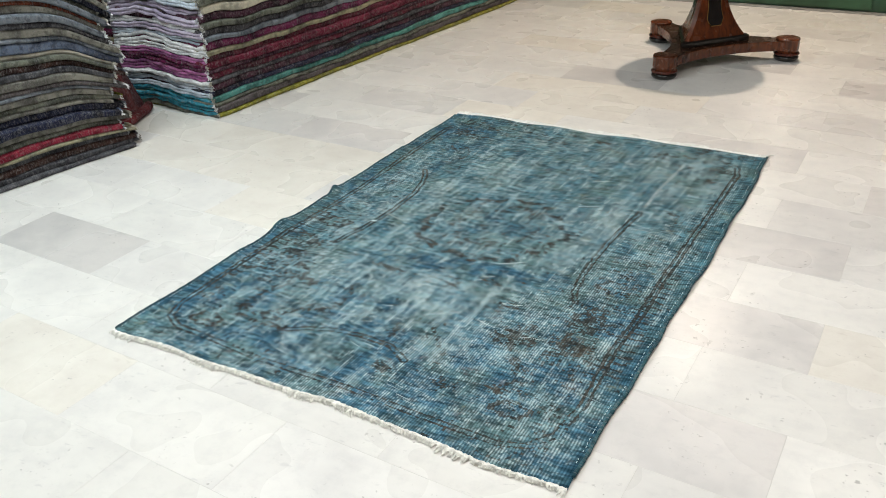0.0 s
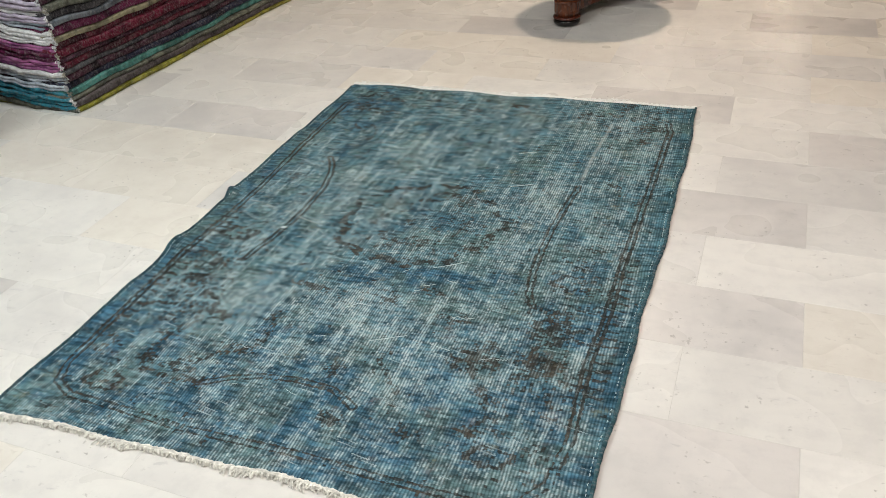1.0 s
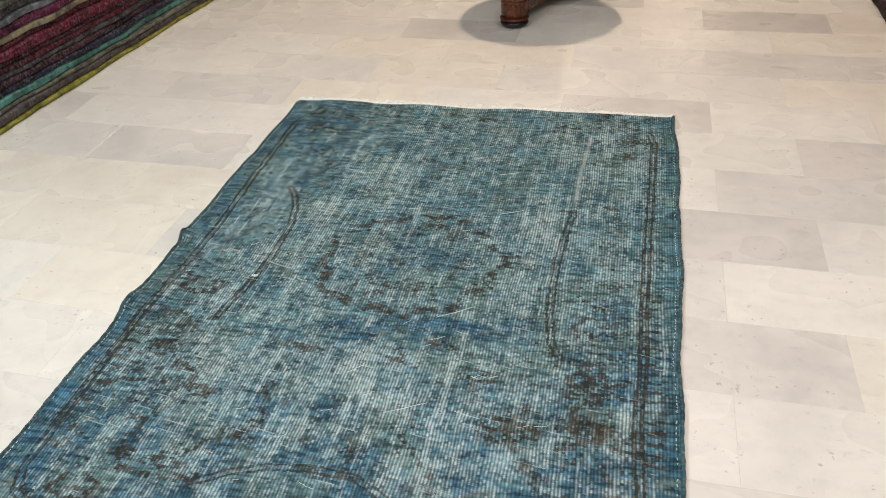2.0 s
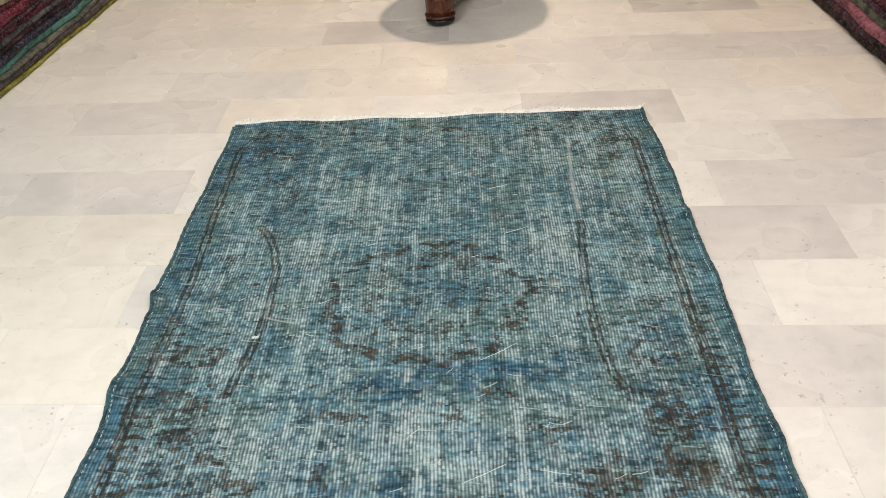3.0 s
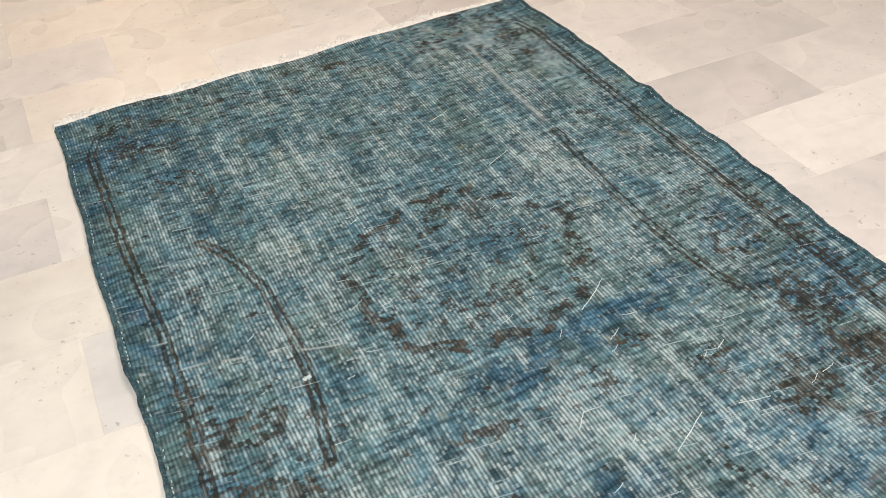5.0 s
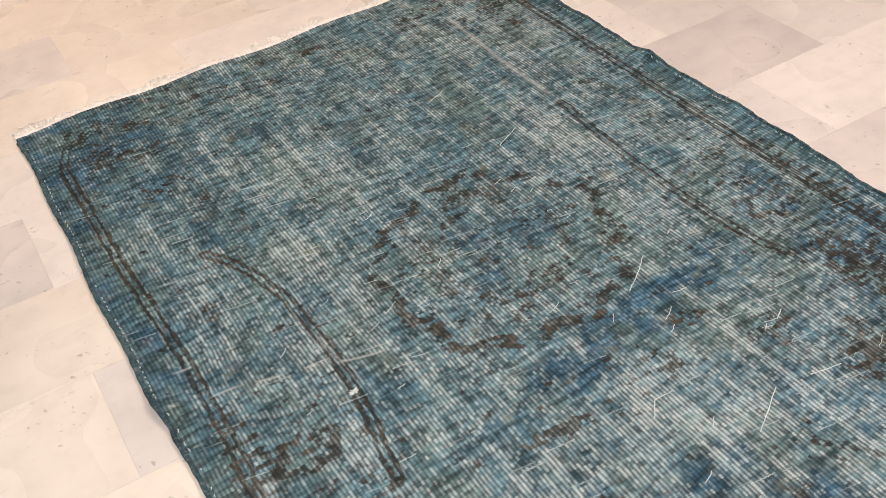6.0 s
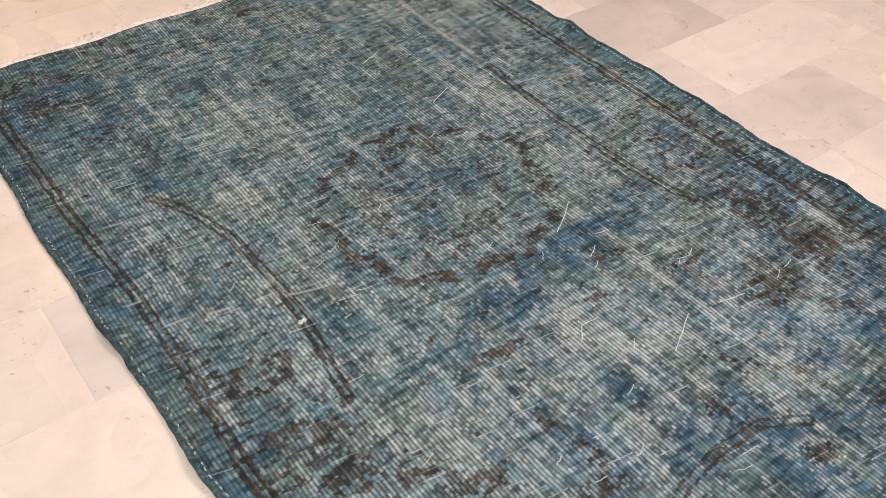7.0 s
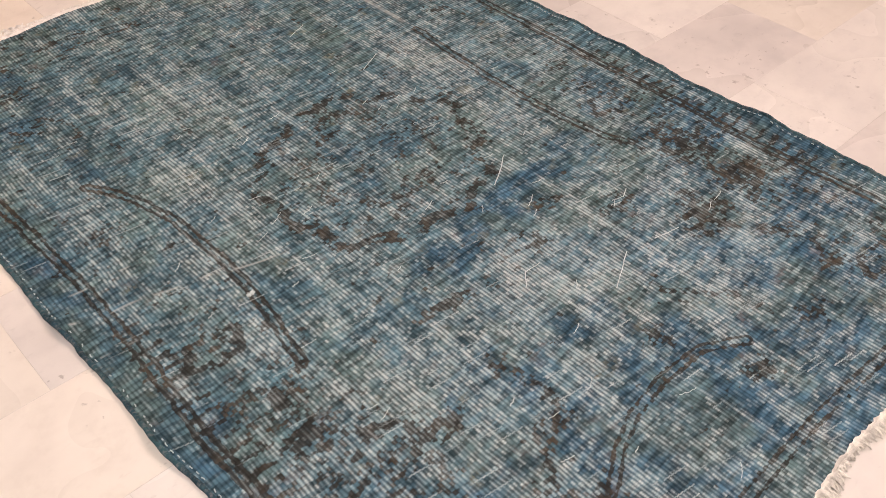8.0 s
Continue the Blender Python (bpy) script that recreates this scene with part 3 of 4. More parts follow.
def blue_rug():
    rug = thing("area_rug", pose(0, 0, 0), "worn overdyed blue-teal wool rug with faded medallion, flat on marble", "rug")
    nu, nv = 620, 900
    u, v = np.meshgrid(np.linspace(0, 1, nu), np.linspace(0, 1, nv))
    y = south_edge(u) * (1 - v) + north_edge(u) * v
    x = west_edge(y) * (1 - u) + east_edge(y) * u
    z = rug_height(x, y)
    z = np.where((u < 0.001) | (u > 0.999) | (v < 0.001) | (v > 0.999), z - 0.005, z)
    me = bpy.data.meshes.new("woven_face")
    me.vertices.add(nu * nv)
    me.vertices.foreach_set("co", np.stack([x, y, z], -1).astype(np.float32).ravel())
    i = (np.arange(nv - 1)[:, None] * nu + np.arange(nu - 1)[None, :]).ravel()
    quads = np.stack([i, i + 1, i + 1 + nu, i + nu], -1)
    me.loops.add(quads.size)
    me.loops.foreach_set("vertex_index", quads.ravel().astype(np.int32))
    me.polygons.add(len(quads))
    me.polygons.foreach_set("loop_start", np.arange(0, quads.size, 4, dtype=np.int32))
    me.update(calc_edges=True)
    me.polygons.foreach_set("use_smooth", np.ones(len(quads), dtype=bool))
    for name, field in rug_fields(x, y).items():
        me.attributes.new(name, "FLOAT", "POINT").data.foreach_set("value", np.asarray(field, dtype=np.float32).ravel())
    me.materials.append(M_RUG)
    pile = new("woven_face", me)
    pile.parent = rug
    tagged(pile, "ribbed blue-teal pile with dark worn drawing")
    # bound long edges
    ys = np.linspace(-1.135, 1.15, 190)
    for edge in (west_edge, east_edge):
        line = [(float(edge(b)), float(b), float(rug_height(edge(b), b)) - 0.001) for b in ys]
        part("selvage", tube(line, lambda k: 0.0052 + 0.0008 * math.sin(k * 1.7), 7), M_SELVAGE, rug, "dark teal bound edge", True)
    # a dashed line of pale thread just inside them
    rng = random.Random(4)
    for edge, side in ((west_edge, 1), (east_edge, -1)):
        bm = bmesh.new()
        b = -1.12
        while b < 1.13:
            long = rng.uniform(0.004, 0.009)
            inset = 0.013 if side < 0 else 0.010
            pts = [(float(edge(c)) + side * (inset + rng.uniform(-0.0012, 0.0012)), c, float(rug_height(edge(c), c)) + 0.0008) for c in (b, b + long / 2, b + long)]
            if rng.random() < 0.7:
                tube(pts, 0.0011, 4, bm)
            b += long + rng.uniform(0.005, 0.012)
        tagged(part("stitching", bm, M_STITCH, rug, "pale dashed stitching"), kind="stuff")
    # pale threads pulled loose on the face, mostly round the medallion
    bm = bmesh.new()

    def loose(points, radius):
        way = []
        for (ax, ay), (bx, by) in zip(points, points[1:]):
            for k in range(5):
                px, py = ax + (bx - ax) * k / 5 + rng.uniform(-0.0009, 0.0009), ay + (by - ay) * k / 5 + rng.uniform(-0.0009, 0.0009)
                way.append((px, py, float(rug_height(px, py)) + 0.0006 + rng.uniform(0, 0.0006)))
        tube(way, radius, 4, bm)

    for line in SCRATCHES:
        loose(line, 0.0009)
    for _ in range(64):
        cx, cy = rng.gauss(0.02, 0.28), rng.gauss(-0.15, 0.42)
        ang, half = rng.choice((0.2, 0.45, 0.6, -0.3)) + rng.gauss(0, 0.15), rng.uniform(0.005, 0.022)
        if abs(cx) < 0.7 and abs(cy) < 1.05:
            dx, dy = half * math.cos(ang), half * math.sin(ang)
            loose([(cx - dx, cy - dy), (cx + 0.1 * dy, cy - 0.1 * dx), (cx + dx, cy + dy)], rng.uniform(0.0005, 0.0008))
    # a knot of bare cotton on the drawn line
    for k in range(16):
        ang = rng.uniform(0, 6.3)
        loose([(-0.471, -0.115), (-0.471 + 0.012 * math.cos(ang), -0.115 + 0.009 * math.sin(ang))], 0.0012)
    tagged(part("loose_thread", bm, M_LOOSE, rug, "pale threads pulled loose"), kind="stuff")
    # flat-woven ends and their fringe
    for end, sign, wide, length in ((south_edge, -1, 0.003, 0.015), (north_edge, 1, 0.016, 0.026)):
        bm = bmesh.new()
        prev = None
        for k in range(241):
            a = k / 240
            yy = float(end(a))
            xx = float(west_edge(yy) * (1 - a) + east_edge(yy) * a)
            zz = float(rug_height(xx, yy))
            w = wide * (0.6 + 0.8 * a if sign < 0 else 1.0) * (0.85 + 0.35 * math.sin(k * 0.31) * math.sin(k * 0.083 + 1) + rng.uniform(-0.45, 0.45))
            row = [bm.verts.new((xx, yy - sign * (0.003 + rng.uniform(-0.002, 0.003)), zz + 0.0006)), bm.verts.new((xx, yy + sign * w * 0.5, zz - 0.001 + rng.uniform(0, 0.004))),
                   bm.verts.new((xx, yy + sign * w, max(0.0045, zz - (0.001 if sign > 0 else 0.003)))), bm.verts.new((xx, yy + sign * (w + 0.001), 0.0006))]
            if prev:
                for p, q, r, s in zip(prev, row, row[1:], prev[1:]):
                    bm.faces.new((p, q, r, s))
            prev = row
        part("end_weave", bm, M_FRINGE if sign > 0 else M_ECRU, rug, "bleached flat-woven end", True)
        bm = bmesh.new()
        for k in range(620):
            a = (k + rng.random()) / 620
            yy = float(end(a))
            xx = float(west_edge(yy) * (1 - a) + east_edge(yy) * a)
            n1 = length * rng.uniform(0.4, 1.3) * (1.4 if math.sin(k * 0.067) * math.sin(k * 0.028) > 0.3 else 0.8)
            lean = rng.uniform(-0.6, 0.6)
            start = yy + sign * wide * 0.7
            tube([(xx, start, 0.0085), (xx + lean * n1 * 0.4, start + sign * n1 * 0.55, 0.0075 + rng.random() * 0.004), (xx + lean * n1, start + sign * n1, 0.002 + rng.random() * 0.004)], 0.0017, 5, bm)
        tagged(part("fringe", bm, M_FRINGE if sign > 0 else M_ECRU, rug, "short pale cotton fringe"), kind="stuff")
    return rug


# ---- stacks of folded rugs ----
def srgb(r, g, b):
    return tuple((c / 255 / 12.92 if c < 11 else ((c / 255 + 0.055) / 1.055) ** 2.4) for c in (r, g, b))


WOOLS = {}


def wool_of(tone):
    if tone not in WOOLS:
        base = tuple(min(0.85, 1.18 * c) for c in srgb(*TONES[tone][:3]))
        WOOLS[tone] = wool(tone.replace(" ", "_") + "_wool", base, None if len(TONES[tone]) < 6 else srgb(*TONES[tone][3:]), 0.0, 0.22 if max(TONES[tone][:3]) > 160 else 0.6)
    return WOOLS[tone]


TONES = {
    "olive": (134, 132, 48), "mauve grey": (84, 78, 78, 60, 56, 58), "stone": (176, 172, 158, 140, 136, 124), "turquoise": (84, 142, 136), "navy": (38, 42, 62, 26, 26, 36),
    "plum": (70, 42, 56, 40, 30, 38), "charcoal": (76, 76, 80, 50, 50, 56), "maroon": (88, 34, 50, 56, 26, 38), "crimson": (98, 28, 50, 76, 24, 42),
    "khaki": (146, 140, 114, 108, 104, 88), "magenta": (94, 32, 66, 66, 28, 52), "slate": (112, 118, 126, 80, 86, 94), "moss": (100, 102, 90, 70, 72, 66),
    "cream": (196, 190, 170, 160, 156, 140), "dusty rose": (150, 92, 104, 120, 70, 84), "rust": (128, 70, 52, 92, 48, 40), "ivory": (226, 226, 224, 196, 198, 200),
    "pale blue": (196, 206, 216, 150, 164, 178), "lavender": (184, 174, 192, 150, 140, 162), "orchid": (164, 100, 146, 120, 66, 110), "teal": (62, 140, 160), "grey": (122, 120, 116, 92, 90, 88),
    "scarlet": (136, 42, 60), "umber": (62, 44, 40, 40, 30, 30), "ash": (136, 134, 124, 98, 96, 90), "denim": (100, 112, 134, 70, 78, 98),
}


def folded_rug(base, surface, top, front, long, deep, tone, end_tone, seed, plies, label, group, end_shift):
    """One folded rug of a stack. base: the stack's pose, with x towards the back and y along the fold. surface and top give its
    underside and upper side along the fold, front how far its fold stands back."""
    ob = thing("folded_rug", base, label, "rug", group)
    rng = random.Random(seed)
    shared = seed // 100
    stations = 64
    bm, rings = bmesh.new(), []
    first = end_shift
    for k in range(stations + 1):
        y = first + (long - first) * k / stations
        z0, z1 = surface(y), top(y)
        h = z1 - z0
        f = front(y)
        ring = [(deep, z0)]
        for j in range(7):
            a = -math.pi / 2 + math.pi * j / 6
            pinch = 0.0 if plies < 2 else 0.22 * h * math.exp(-((a / 0.28) ** 2))
            ring.append((f + h * 0.5 - (h * 0.5) * math.cos(a) + pinch, (z0 + z1) / 2 + h * 0.5 * math.sin(a)))
        ring.append((deep, z1))
        rings.append([bm.verts.new((px, y, pz)) for px, pz in ring])
    for a, b in zip(rings, rings[1:]):
        for k in range(len(a) - 1):
            bm.faces.new((a[k], b[k], b[k + 1], a[k + 1]))
    bm.faces.new(rings[0])
    bm.faces.new(list(reversed(rings[-1])))
    part("fold", bm, wool_of(tone), ob, "", True)
    # its plies at the near end, wavy and pale, with a few loose threads
    z0, z1 = surface(first), top(first)
    leaves = plies
    h = (z1 - z0) / leaves
    for p in range(leaves):
        pts, n = [], 22
        phase, swing = 1.3 * shared + rng.uniform(-0.25, 0.25), rng.uniform(0.30, 0.52)
        begin = front(first) + h * 0.4 + rng.uniform(0, 0.012)
        for k in range(n):
            d = begin + (min(deep, 0.75) - begin) * k / (n - 1)
            sag = swing * (z1 - z0) * math.sin(phase + 9 * d) + 0.16 * h * math.sin(phase * 2 + 37 * d) + 0.10 * h * math.sin(seed + 71 * d)
            pts.append((d, first - 0.006 - 0.008 * math.sin(phase + 14 * d) - 0.004 * math.sin(seed * 3 + 50 * d), z0 + h * (p + 0.5) + sag))
        part("end_ply", tube(pts, lambda k: h * (0.52 + 0.05 * math.sin(k * 2.1 + p + seed)), 7), wool_of(end_tone), ob, "frayed pale end", True)
    bm = bmesh.new()
    for k in range(14):
        d = front(first) + rng.uniform(0.0, 0.025)
        z = rng.uniform(z0 + 0.15 * (z1 - z0), z1 - 0.1 * (z1 - z0))
        n1 = rng.uniform(0.004, 0.014)
        tube([(d, first - 0.005, z), (d - rng.uniform(-0.004, 0.008), first - n1 * 0.7, z - 0.002), (d - rng.uniform(-0.004, 0.012), first - n1, z - rng.uniform(0.002, 0.010))], 0.0024, 3, bm)
    tagged(part("fringe", bm, wool_of("ivory" if seed % 3 else "stone"), ob, "short pale fringe"), kind="stuff")
    return ob


def rug_stack(base, long, deep, layers, group, seed, bow=0.0, lean=0.0, ragged=0.012, ends=0.0, bulge=0.0):
    """Folded rugs on one another, from the floor up. layers: tone, tone at the end, thickness, plies."""
    rng = random.Random(seed)
    below = lambda y: 0.0005
    level = 0.0
    for i, (tone, end_tone, thick, plies) in enumerate(layers):
        level += thick
        plies = 2 if thick > 0.027 else plies
        ph = [rng.uniform(0, 6) for _ in range(5)]
        amp = rng.uniform(0.05, 0.13)

        def upper(y, below=below, thick=thick, ph=ph, amp=amp):
            w = 1 + amp * math.sin(2.3 * y + ph[0]) + 0.07 * math.sin(7.1 * y + ph[1]) + 0.05 * math.sin(19 * y + ph[2])
            s = max(0.0, 1 - y / 0.5)
            return below(y) + thick * w * (1 - bow * s * s)

        set_back = lean * level + rng.uniform(-ragged, ragged)

        def front(y, set_back=set_back, ph=ph):
            return set_back + 0.005 * math.sin(3.1 * y + ph[3]) + 0.004 * math.sin(11 * y + ph[4]) + 0.002 * math.sin(37 * y + ph[0])

        shift = rng.uniform(-ends, ends) + lean * level * 0.8 - bulge * math.sin(math.pi * min(1.0, level / 0.8))
        folded_rug(base, below, upper, front, long + rng.uniform(-0.05, 0.05), deep, tone, end_tone, seed * 100 + i, plies,
                   tone + " wool rug folded in a stack of rugs", group, shift)
        below = upper


def all_stacks():
    # the long stack: its folds face the floor's middle, its frayed ends face the camera's start
    long_stack = [
        ("olive", "moss", 0.022, 1), ("mauve grey", "teal", 0.034, 1), ("moss", "teal", 0.020, 1), ("turquoise", "teal", 0.036, 2), ("navy", "pale blue", 0.028, 1),
        ("plum", "pale blue", 0.034, 1), ("charcoal", "ivory", 0.026, 1), ("maroon", "orchid", 0.030, 1), ("plum", "orchid", 0.022, 1), ("crimson", "magenta", 0.042, 1),
        ("maroon", "orchid", 0.030, 1), ("khaki", "ivory", 0.030, 1), ("magenta", "ivory", 0.040, 1), ("slate", "pale blue", 0.030, 1), ("charcoal", "lavender", 0.034, 1),
        ("moss", "ivory", 0.030, 1), ("plum", "lavender", 0.038, 1), ("cream", "lavender", 0.044, 1), ("moss", "pale blue", 0.034, 1), ("charcoal", "ivory", 0.034, 1),
        ("grey", "ivory", 0.036, 1), ("khaki", "stone", 0.04, 1), ("maroon", "lavender", 0.04, 2), ("slate", "ivory", 0.04, 2)]
    rug_stack(pose(-1.955, 0.635, 0, 0, 0, -4.7) @ Matrix.Diagonal((-1, 1, 1, 1)), 3.6, 1.1, long_stack, "rugs in the long stack", 3, 0.0, 0.03, 0.010, 0.012)
    # the bowed stack, whose ends sag
    bowed = [
        ("charcoal", "charcoal", 0.030, 1), ("charcoal", "grey", 0.034, 1), ("umber", "charcoal", 0.034, 1), ("charcoal", "denim", 0.036, 1), ("khaki", "cream", 0.020, 1),
        ("scarlet", "crimson", 0.038, 1), ("moss", "grey", 0.026, 1), ("ash", "stone", 0.040, 1), ("navy", "denim", 0.048, 1), ("navy", "slate", 0.044, 1),
        ("ash", "grey", 0.030, 1), ("moss", "olive", 0.028, 1), ("ash", "cream", 0.036, 1), ("slate", "ivory", 0.024, 1), ("mauve grey", "ivory", 0.026, 1),
        ("ash", "stone", 0.046, 1), ("charcoal", "grey", 0.034, 1), ("umber", "slate", 0.034, 1), ("moss", "stone", 0.030, 1), ("stone", "cream", 0.028, 1),
        ("denim", "ivory", 0.050, 1), ("slate", "ivory", 0.028, 1), ("ash", "ivory", 0.046, 1), ("charcoal", "grey", 0.030, 1), ("slate", "ivory", 0.040, 1), ("ash", "stone", 0.036, 1), ("rust", "rust", 0.024, 1), ("slate", "stone", 0.04, 1),
        ("moss", "grey", 0.034, 1), ("navy", "denim", 0.036, 1), ("ash", "cream", 0.036, 1), ("umber", "grey", 0.036, 1), ("slate", "ivory", 0.036, 1), ("khaki", "stone", 0.036, 1)]
    bowed = [(tone, end, thick * 0.84, plies) for tone, end, thick, plies in bowed]
    rug_stack(pose(-2.06, 0.13, 0, 0, 0, 171.0), 2.4, 1.2, bowed, "rugs in the bowed stack", 5, 0.22, -0.008, 0.018, 0.050, -0.01)
    # the dark stack across the floor
    dark = [
        ("umber", "charcoal", 0.055, 1), ("plum", "charcoal", 0.040, 1), ("dusty rose", "dusty rose", 0.042, 1), ("moss", "grey", 0.034, 1), ("plum", "charcoal", 0.032, 1),
        ("crimson", "maroon", 0.040, 2), ("charcoal", "grey", 0.030, 1), ("grey", "stone", 0.036, 1), ("maroon", "plum", 0.044, 2), ("rust", "rust", 0.036, 1),
        ("moss", "grey", 0.034, 1), ("slate", "grey", 0.034, 1), ("olive", "khaki", 0.034, 1), ("navy", "denim", 0.04, 1), ("crimson", "maroon", 0.04, 1), ("charcoal", "grey", 0.04, 1)]
    rug_stack(pose(1.79, 0.15, 0, 0, 0, 0.6), 3.6, 1.3, dark, "rugs in the dark stack", 8, 0.0, 0.02, 0.012, 0.02)


def leaning_rug():
    """A dark red rug folded and stood on edge in the gap between two stacks."""
    ob = thing("leaning_rug", pose(-2.40, 0.47, 0, 0, 0, 24), "dark red folded rug leaning between stacks of rugs", "rug")
    bm, rings = bmesh.new(), []
    for k in range(21):
        s = k / 20
        x, z = -0.30 * s - 0.05 * math.sin(3 * s), 0.012 + 1.06 * s
        ring = []
        for j in range(12):
            a = 2 * math.pi * j / 12
            w = 0.30 + 0.012 * math.sin(9 * s)
            ring.append(bm.verts.new((x + 0.030 * math.copysign(abs(math.sin(a)) ** 0.6, math.sin(a)), w * math.copysign(abs(math.cos(a)) ** 0.35, math.cos(a)) * 0.6 - 0.05, max(0.0005, z - 0.02 * math.sin(a)))))
        rings.append(ring)
    for a, b in zip(rings, rings[1:]):
        for j in range(12):
            bm.faces.new((a[j], a[(j + 1) % 12], b[(j + 1) % 12], b[j]))
    bm.faces.new(list(reversed(rings[0])))
    bm.faces.new(rings[-1])
    part("panel", bm, wool("dark_red_wool", srgb(96, 44, 44), srgb(64, 30, 34)), ob, "", True)
    part("folded_edge", tube([(0.03, -0.21, 0.028), (0.04, -0.1, 0.03), (0.042, 0.03, 0.03), (0.03, 0.12, 0.028)], 0.026, 9), wool("deep_red_wool", srgb(112, 40, 44)), ob, "rounded dark red fold", True)


# ---- the pedestal table ----
def pedestal_table():
    cx, cy, turn = 0.103, 2.68, -102.0
    table = thing("pedestal_table", pose(cx, cy, 0, 0, 0, turn), "polished red-brown wooden pedestal table on three bun feet", "table")
    reach = 0.482
    # three-armed platform with hollow sides
    outline = []
    for arm in range(3):
        base = 2 * math.pi * arm / 3
        side = Vector((-math.sin(base), math.cos(base)))
        ahead = Vector((math.cos(base), math.sin(base)))
        for k in range(9):                                   # rounded tip over the foot
            a = -math.pi / 2 + math.pi * k / 8
            outline.append(ahead * (reach + 0.068 * math.cos(a)) + side * 0.068 * math.sin(a))
        nxt = base + 2 * math.pi / 3
        a0, a1 = ahead * (reach - 0.05) + side * 0.055, Vector((math.cos(nxt), math.sin(nxt))) * (reach - 0.05) - Vector((-math.sin(nxt), math.cos(nxt))) * 0.055
        mid = Vector((math.cos(base + math.pi / 3), math.sin(base + math.pi / 3))) * 0.115
        for k in range(0, 13):                                # hollow side to the next arm
            t = k / 12
            outline.append(a0 * (1 - t) ** 2 + mid * 2 * t * (1 - t) + a1 * t * t)
    bm = bmesh.new()
    levels = ((0.066, 0.985), (0.070, 1.0), (0.118, 1.0), (0.122, 0.985))
    rings = [[bm.verts.new((p.x * f, p.y * f, z)) for p in outline] for z, f in levels]
    count = len(outline)
    for a, b in zip(rings, rings[1:]):
        for k in range(count):
            bm.faces.new((a[k], a[(k + 1) % count], b[(k + 1) % count], b[k]))
    part("platform", bm, M_WOOD, table)
    for z, name in ((0.1215, "platform_top"), (0.067, "platform_underside")):
        bm = bmesh.new()
        heart = bm.verts.new((0, 0, z))
        ring = [bm.verts.new((p.x * 0.985, p.y * 0.985, z)) for p in outline]
        for k in range(count):
            bm.faces.new((heart, ring[k], ring[(k + 1) % count]) if z > 0.1 else (heart, ring[(k + 1) % count], ring[k]))
        part(name, bm, M_WOOD_TOP, table, "dark veneered top" if z > 0.1 else "")
    for arm in range(3):
        a = 2 * math.pi * arm / 3
        c = (reach * math.cos(a), reach * math.sin(a))
        foot = part("foot", lathe([(0.046, 0.0), (0.062, 0.005), (0.071, 0.016), (0.072, 0.024), (0.066, 0.033), (0.058, 0.036)], 28, None, c), M_BLACK, table, "black turned bun foot", True)
        part("ring", lathe([(0.060, 0.034), (0.072, 0.038), (0.075, 0.045), (0.070, 0.051), (0.062, 0.053)], 28, None, c), M_CHERRY, foot, "dark cherry ring", True)
        part("cap", lathe([(0.062, 0.051), (0.066, 0.054), (0.067, 0.124), (0.069, 0.128), (0.066, 0.134), (0.050, 0.136)], 28, None, c), M_WOOD, foot, "", True)
    # black plinth and hollow three-sided column
    def trihedral(r, cut):
        pts = []
        for arm in range(3):
            a = 2 * math.pi * arm / 3
            ahead, side = Vector((math.cos(a), math.sin(a))), Vector((-math.sin(a), math.cos(a)))
            pts += [ahead * (r - cut) - side * cut * 0.577 * 1.0, ahead * (r - cut) + side * cut * 0.577 * 1.0]
        return pts

    def column_radius(z):
        t = (z - 0.155) / 0.545
        return 0.100 + 0.150 * max(0.0, 1 - t) ** 3.2 + 0.03 * max(0.0, t - 0.75) * 4

    def prism(levels):
        bm = bmesh.new()
        rings = [[bm.verts.new((p.x, p.y, z)) for p in trihedral(r, cut)] for z, r, cut in levels]
        for a, b in zip(rings, rings[1:]):
            for k in range(6):
                bm.faces.new((a[k], a[(k + 1) % 6], b[(k + 1) % 6], b[k]))
        bm.faces.new(list(reversed(rings[0])))
        bm.faces.new(rings[-1])
        return bm

    part("plinth", prism([(0.122, 0.278, 0.03), (0.125, 0.286, 0.03), (0.148, 0.286, 0.03), (0.156, 0.268, 0.03)]), M_BLACK, table, "black moulded plinth")
    part("column", prism([(0.155 + 0.545 * k / 24, column_radius(0.155 + 0.545 * k / 24), 0.022) for k in range(25)]), M_WOOD, table)
    for face in range(3):                                     # black panel with a brass line, on each hollow side
        a = 2 * math.pi * face / 3 + math.pi / 3
        ahead, side = Vector((math.cos(a), math.sin(a), 0)), Vector((-math.sin(a), math.cos(a), 0))
        for name, mat, grow, proud, label in (("inlay_line", M_GOLD, 0.0045, 0.0015, "thin brass line"), ("inlay_panel", M_BLACK, 0.0, 0.003, "black inlaid panel")):
            bm, rows = bmesh.new(), []
            for k in range(13):
                z = 0.225 + 0.43 * k / 12
                half = (0.040 + 0.020 * max(0, 1 - (z - 0.225) / 0.10)) * (0.55 if k == 0 else 1.0) + grow
                zz = z - (grow if k == 0 else 0) + (grow if k == 12 else 0)
                inner = column_radius(zz) * 0.5 + proud + 0.001
                rows.append([bm.verts.new(ahead * inner + side * half * s + Vector((0, 0, zz))) for s in (-1, 1)])
            for p, q in zip(rows, rows[1:]):
                bm.faces.new((p[0], p[1], q[1], q[0]))
            part(name, bm, mat, table, label)
    part("tabletop", lathe([(0.26, 0.700), (0.295, 0.706), (0.305, 0.716), (0.31, 0.728), (0.31, 0.738), (0.303, 0.745), (0.0, 0.7455)][:-1], 48), M_WOOD, table, "round polished top", True)


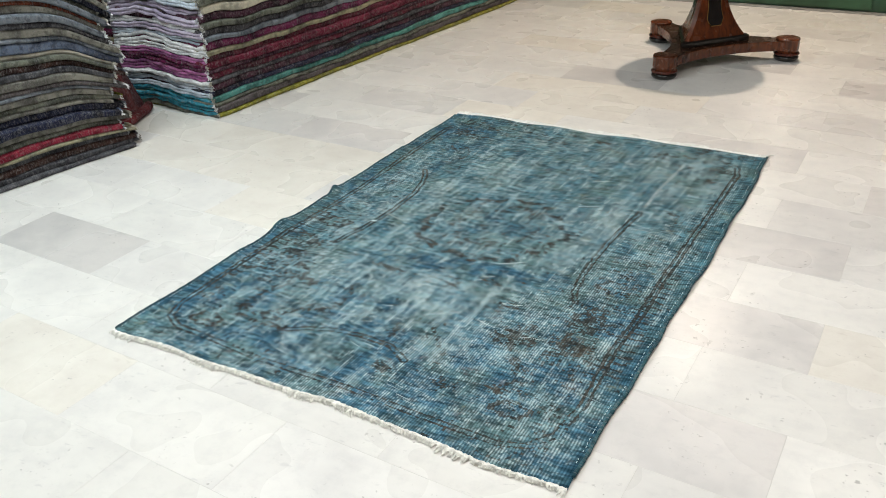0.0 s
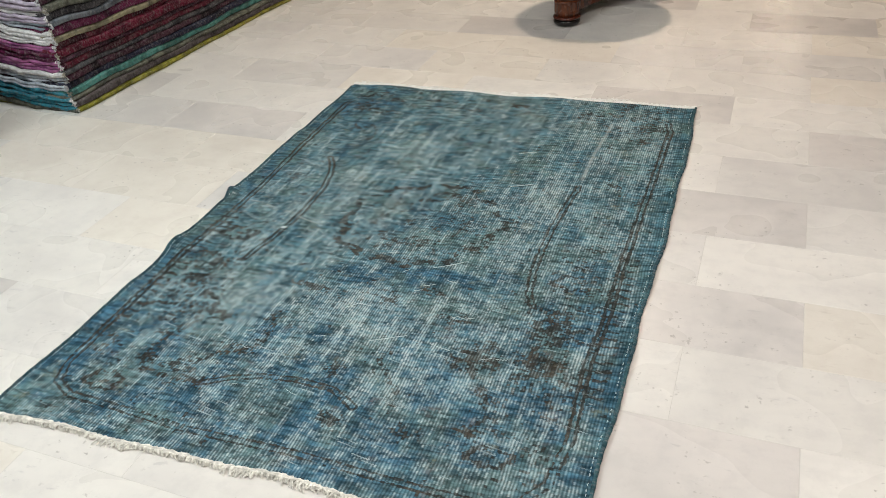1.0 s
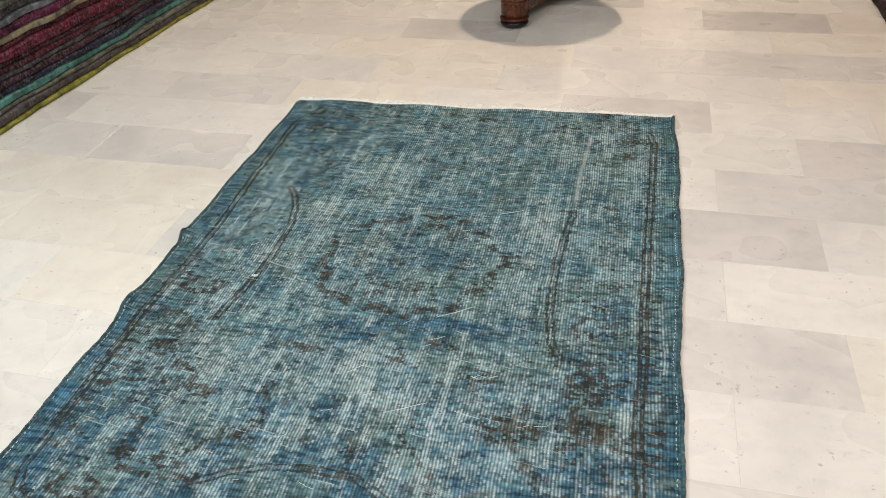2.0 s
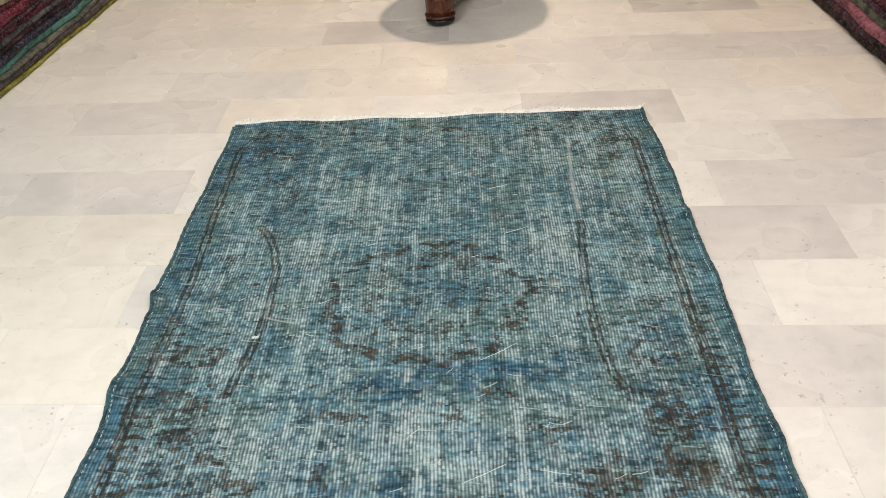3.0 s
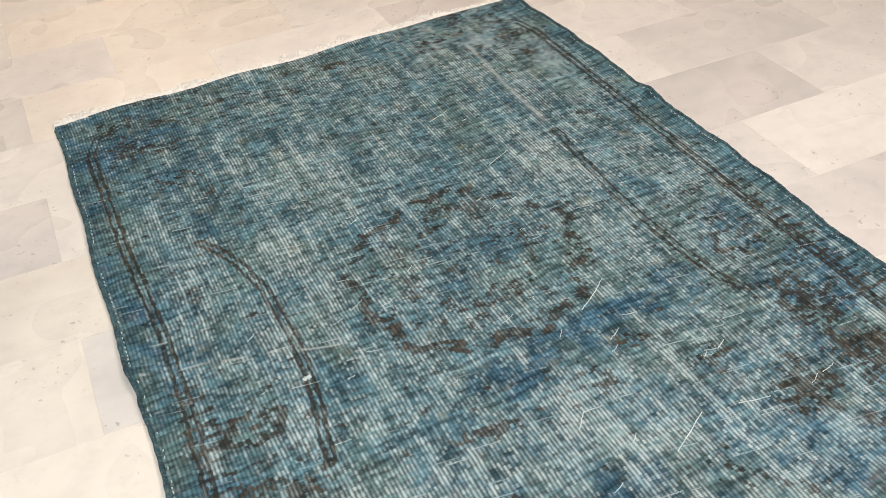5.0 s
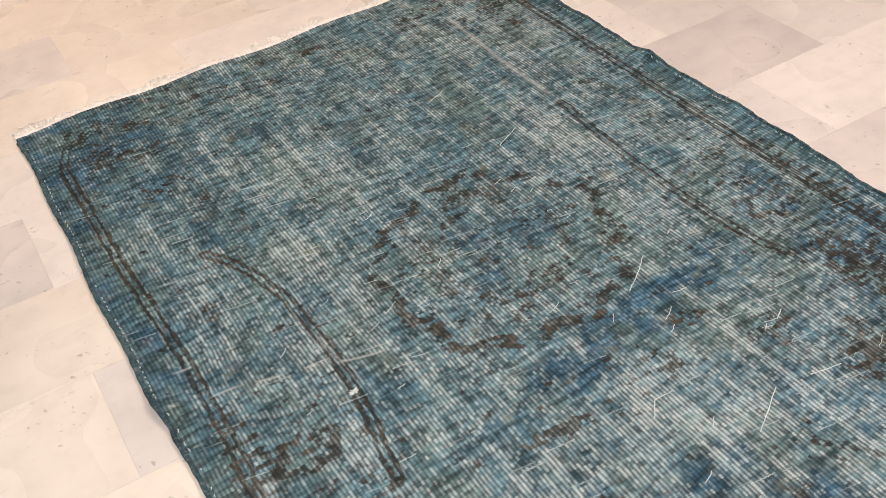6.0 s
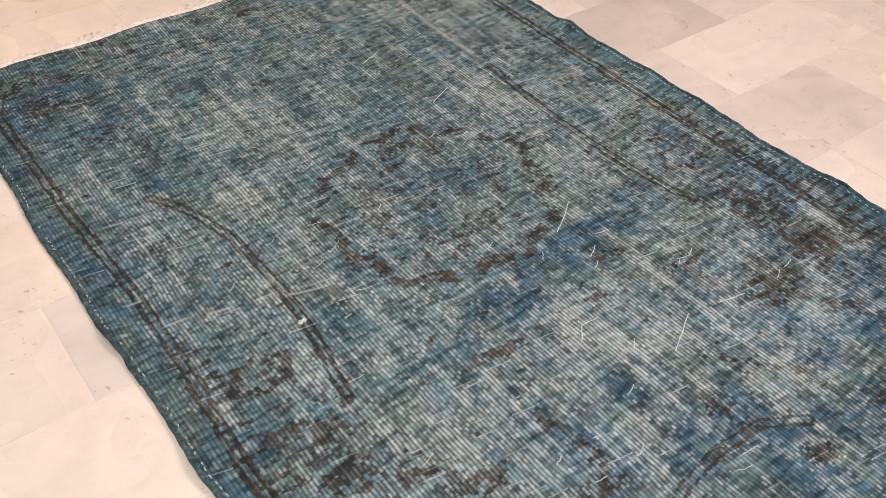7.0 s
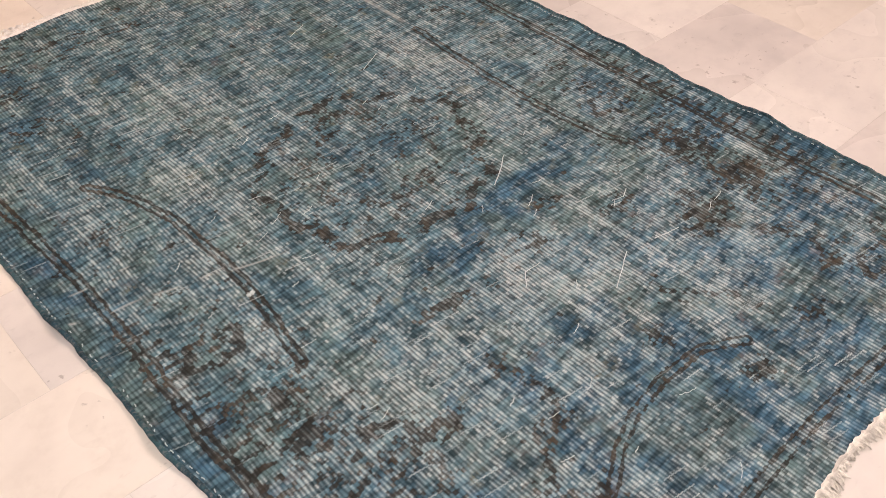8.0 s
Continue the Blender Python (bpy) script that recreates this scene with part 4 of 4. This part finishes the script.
# ---- marble tiles ----
def tile_line(k, x):
    return 0.4977 + 0.2938 * k - 0.0539 * x


def tile_joint(row, n, y):
    return 0.9126 + (0.2965 if row % 2 else 0.0) + 0.593 * n + 0.0133 * (y - 0.64)


GREY_TILES = {(0, -4), (1, 0), (-1, -1), (-3, -1), (2, -1), (-5, -5), (-5, -1), (-8, -3), (6, 0), (5, -3), (7, -2), (1, -6), (8, 0)}
SILVER_TILES = {(0, -5), (2, -4), (0, 0), (-5, -4), (-7, -2), (-2, -1), (4, -5), (3, -4), (-6, 0), (-3, -6), (4, 1)}
CREAM_TILES = {(-1, -4), (-2, -4), (-1, -5), (-3, 0), (2, 1), (3, 0), (-2, -5), (5, 0), (4, -2), (7, -4), (3, -3), (4, -3), (2, -3)}
WHITE_TILES = {(1, -4), (0, -1), (-4, 0), (-7, -3), (-3, -5), (-4, -4), (-2, 0)}


def tile_bm(row, n, bm):
    corner = []
    for k, j in ((row, n), (row, n + 1), (row + 1, n + 1), (row + 1, n)):
        y = tile_line(k, 0)
        x = tile_joint(row, j, y)
        y = tile_line(k, x)
        x = tile_joint(row, j, y)
        corner.append((x + (0.0005 if j == n else -0.0005), y + (0.0005 if k == row else -0.0005)))
    mx, my = sum(c[0] for c in corner) / 4, sum(c[1] for c in corner) / 4
    rings = []
    for z, f in ((-0.0045, 0.0), (-0.0005, 0.0), (0.0, 0.0006)):
        rings.append([bm.verts.new((x + math.copysign(f, mx - x), y + math.copysign(f, my - y), z)) for x, y in corner])
    for a, b in zip(rings, rings[1:]):
        for k in range(4):
            bm.faces.new((a[k], a[(k + 1) % 4], b[(k + 1) % 4], b[k]))
    bm.faces.new(rings[-1])
    return mx, my


def marble_tiles(floor):
    rng = random.Random(12)
    rest = bmesh.new()
    count = 0
    for row in range(-20, 40):
        for n in range(-9, 7):
            y = tile_line(row, 0.593 * n)
            x = tile_joint(row, n, y)
            if x < X0 + 0.05 or x + 0.6 > X1 or y < Y0 + 0.3 or y > Y1 - 0.6:
                continue
            near = -2.3 < x + 0.3 < 2.15 and -1.75 < y < 4.2
            under = abs(x + 0.3) < 0.45 and -0.8 < y < 0.55       # wholly covered by the rug
            if near and not under and count < 300:
                bm = bmesh.new()
                mx, my = tile_bm(row, n, bm)
                grey = (row, n) in GREY_TILES
                cream = (row, n) in CREAM_TILES
                silver = (row, n) in SILVER_TILES
                if not (grey or cream or silver or (row, n) in WHITE_TILES):
                    chance = rng.random()
                    cream, silver = chance < 0.10, chance > 0.85
                part("tile", bm, M_GREY if grey else M_SILVER if silver else M_CREAM if cream else M_WHITE, floor)
                count += 1
            else:
                tile_bm(row, n, rest)
    tagged(part("tile_field", rest, M_WHITE, floor, "pale marble tiles further off"), kind="stuff")


floor = room()
ceiling_lamps()
green_platform()
blue_rug()
all_stacks()
leaning_rug()
pedestal_table()
marble_tiles(floor)
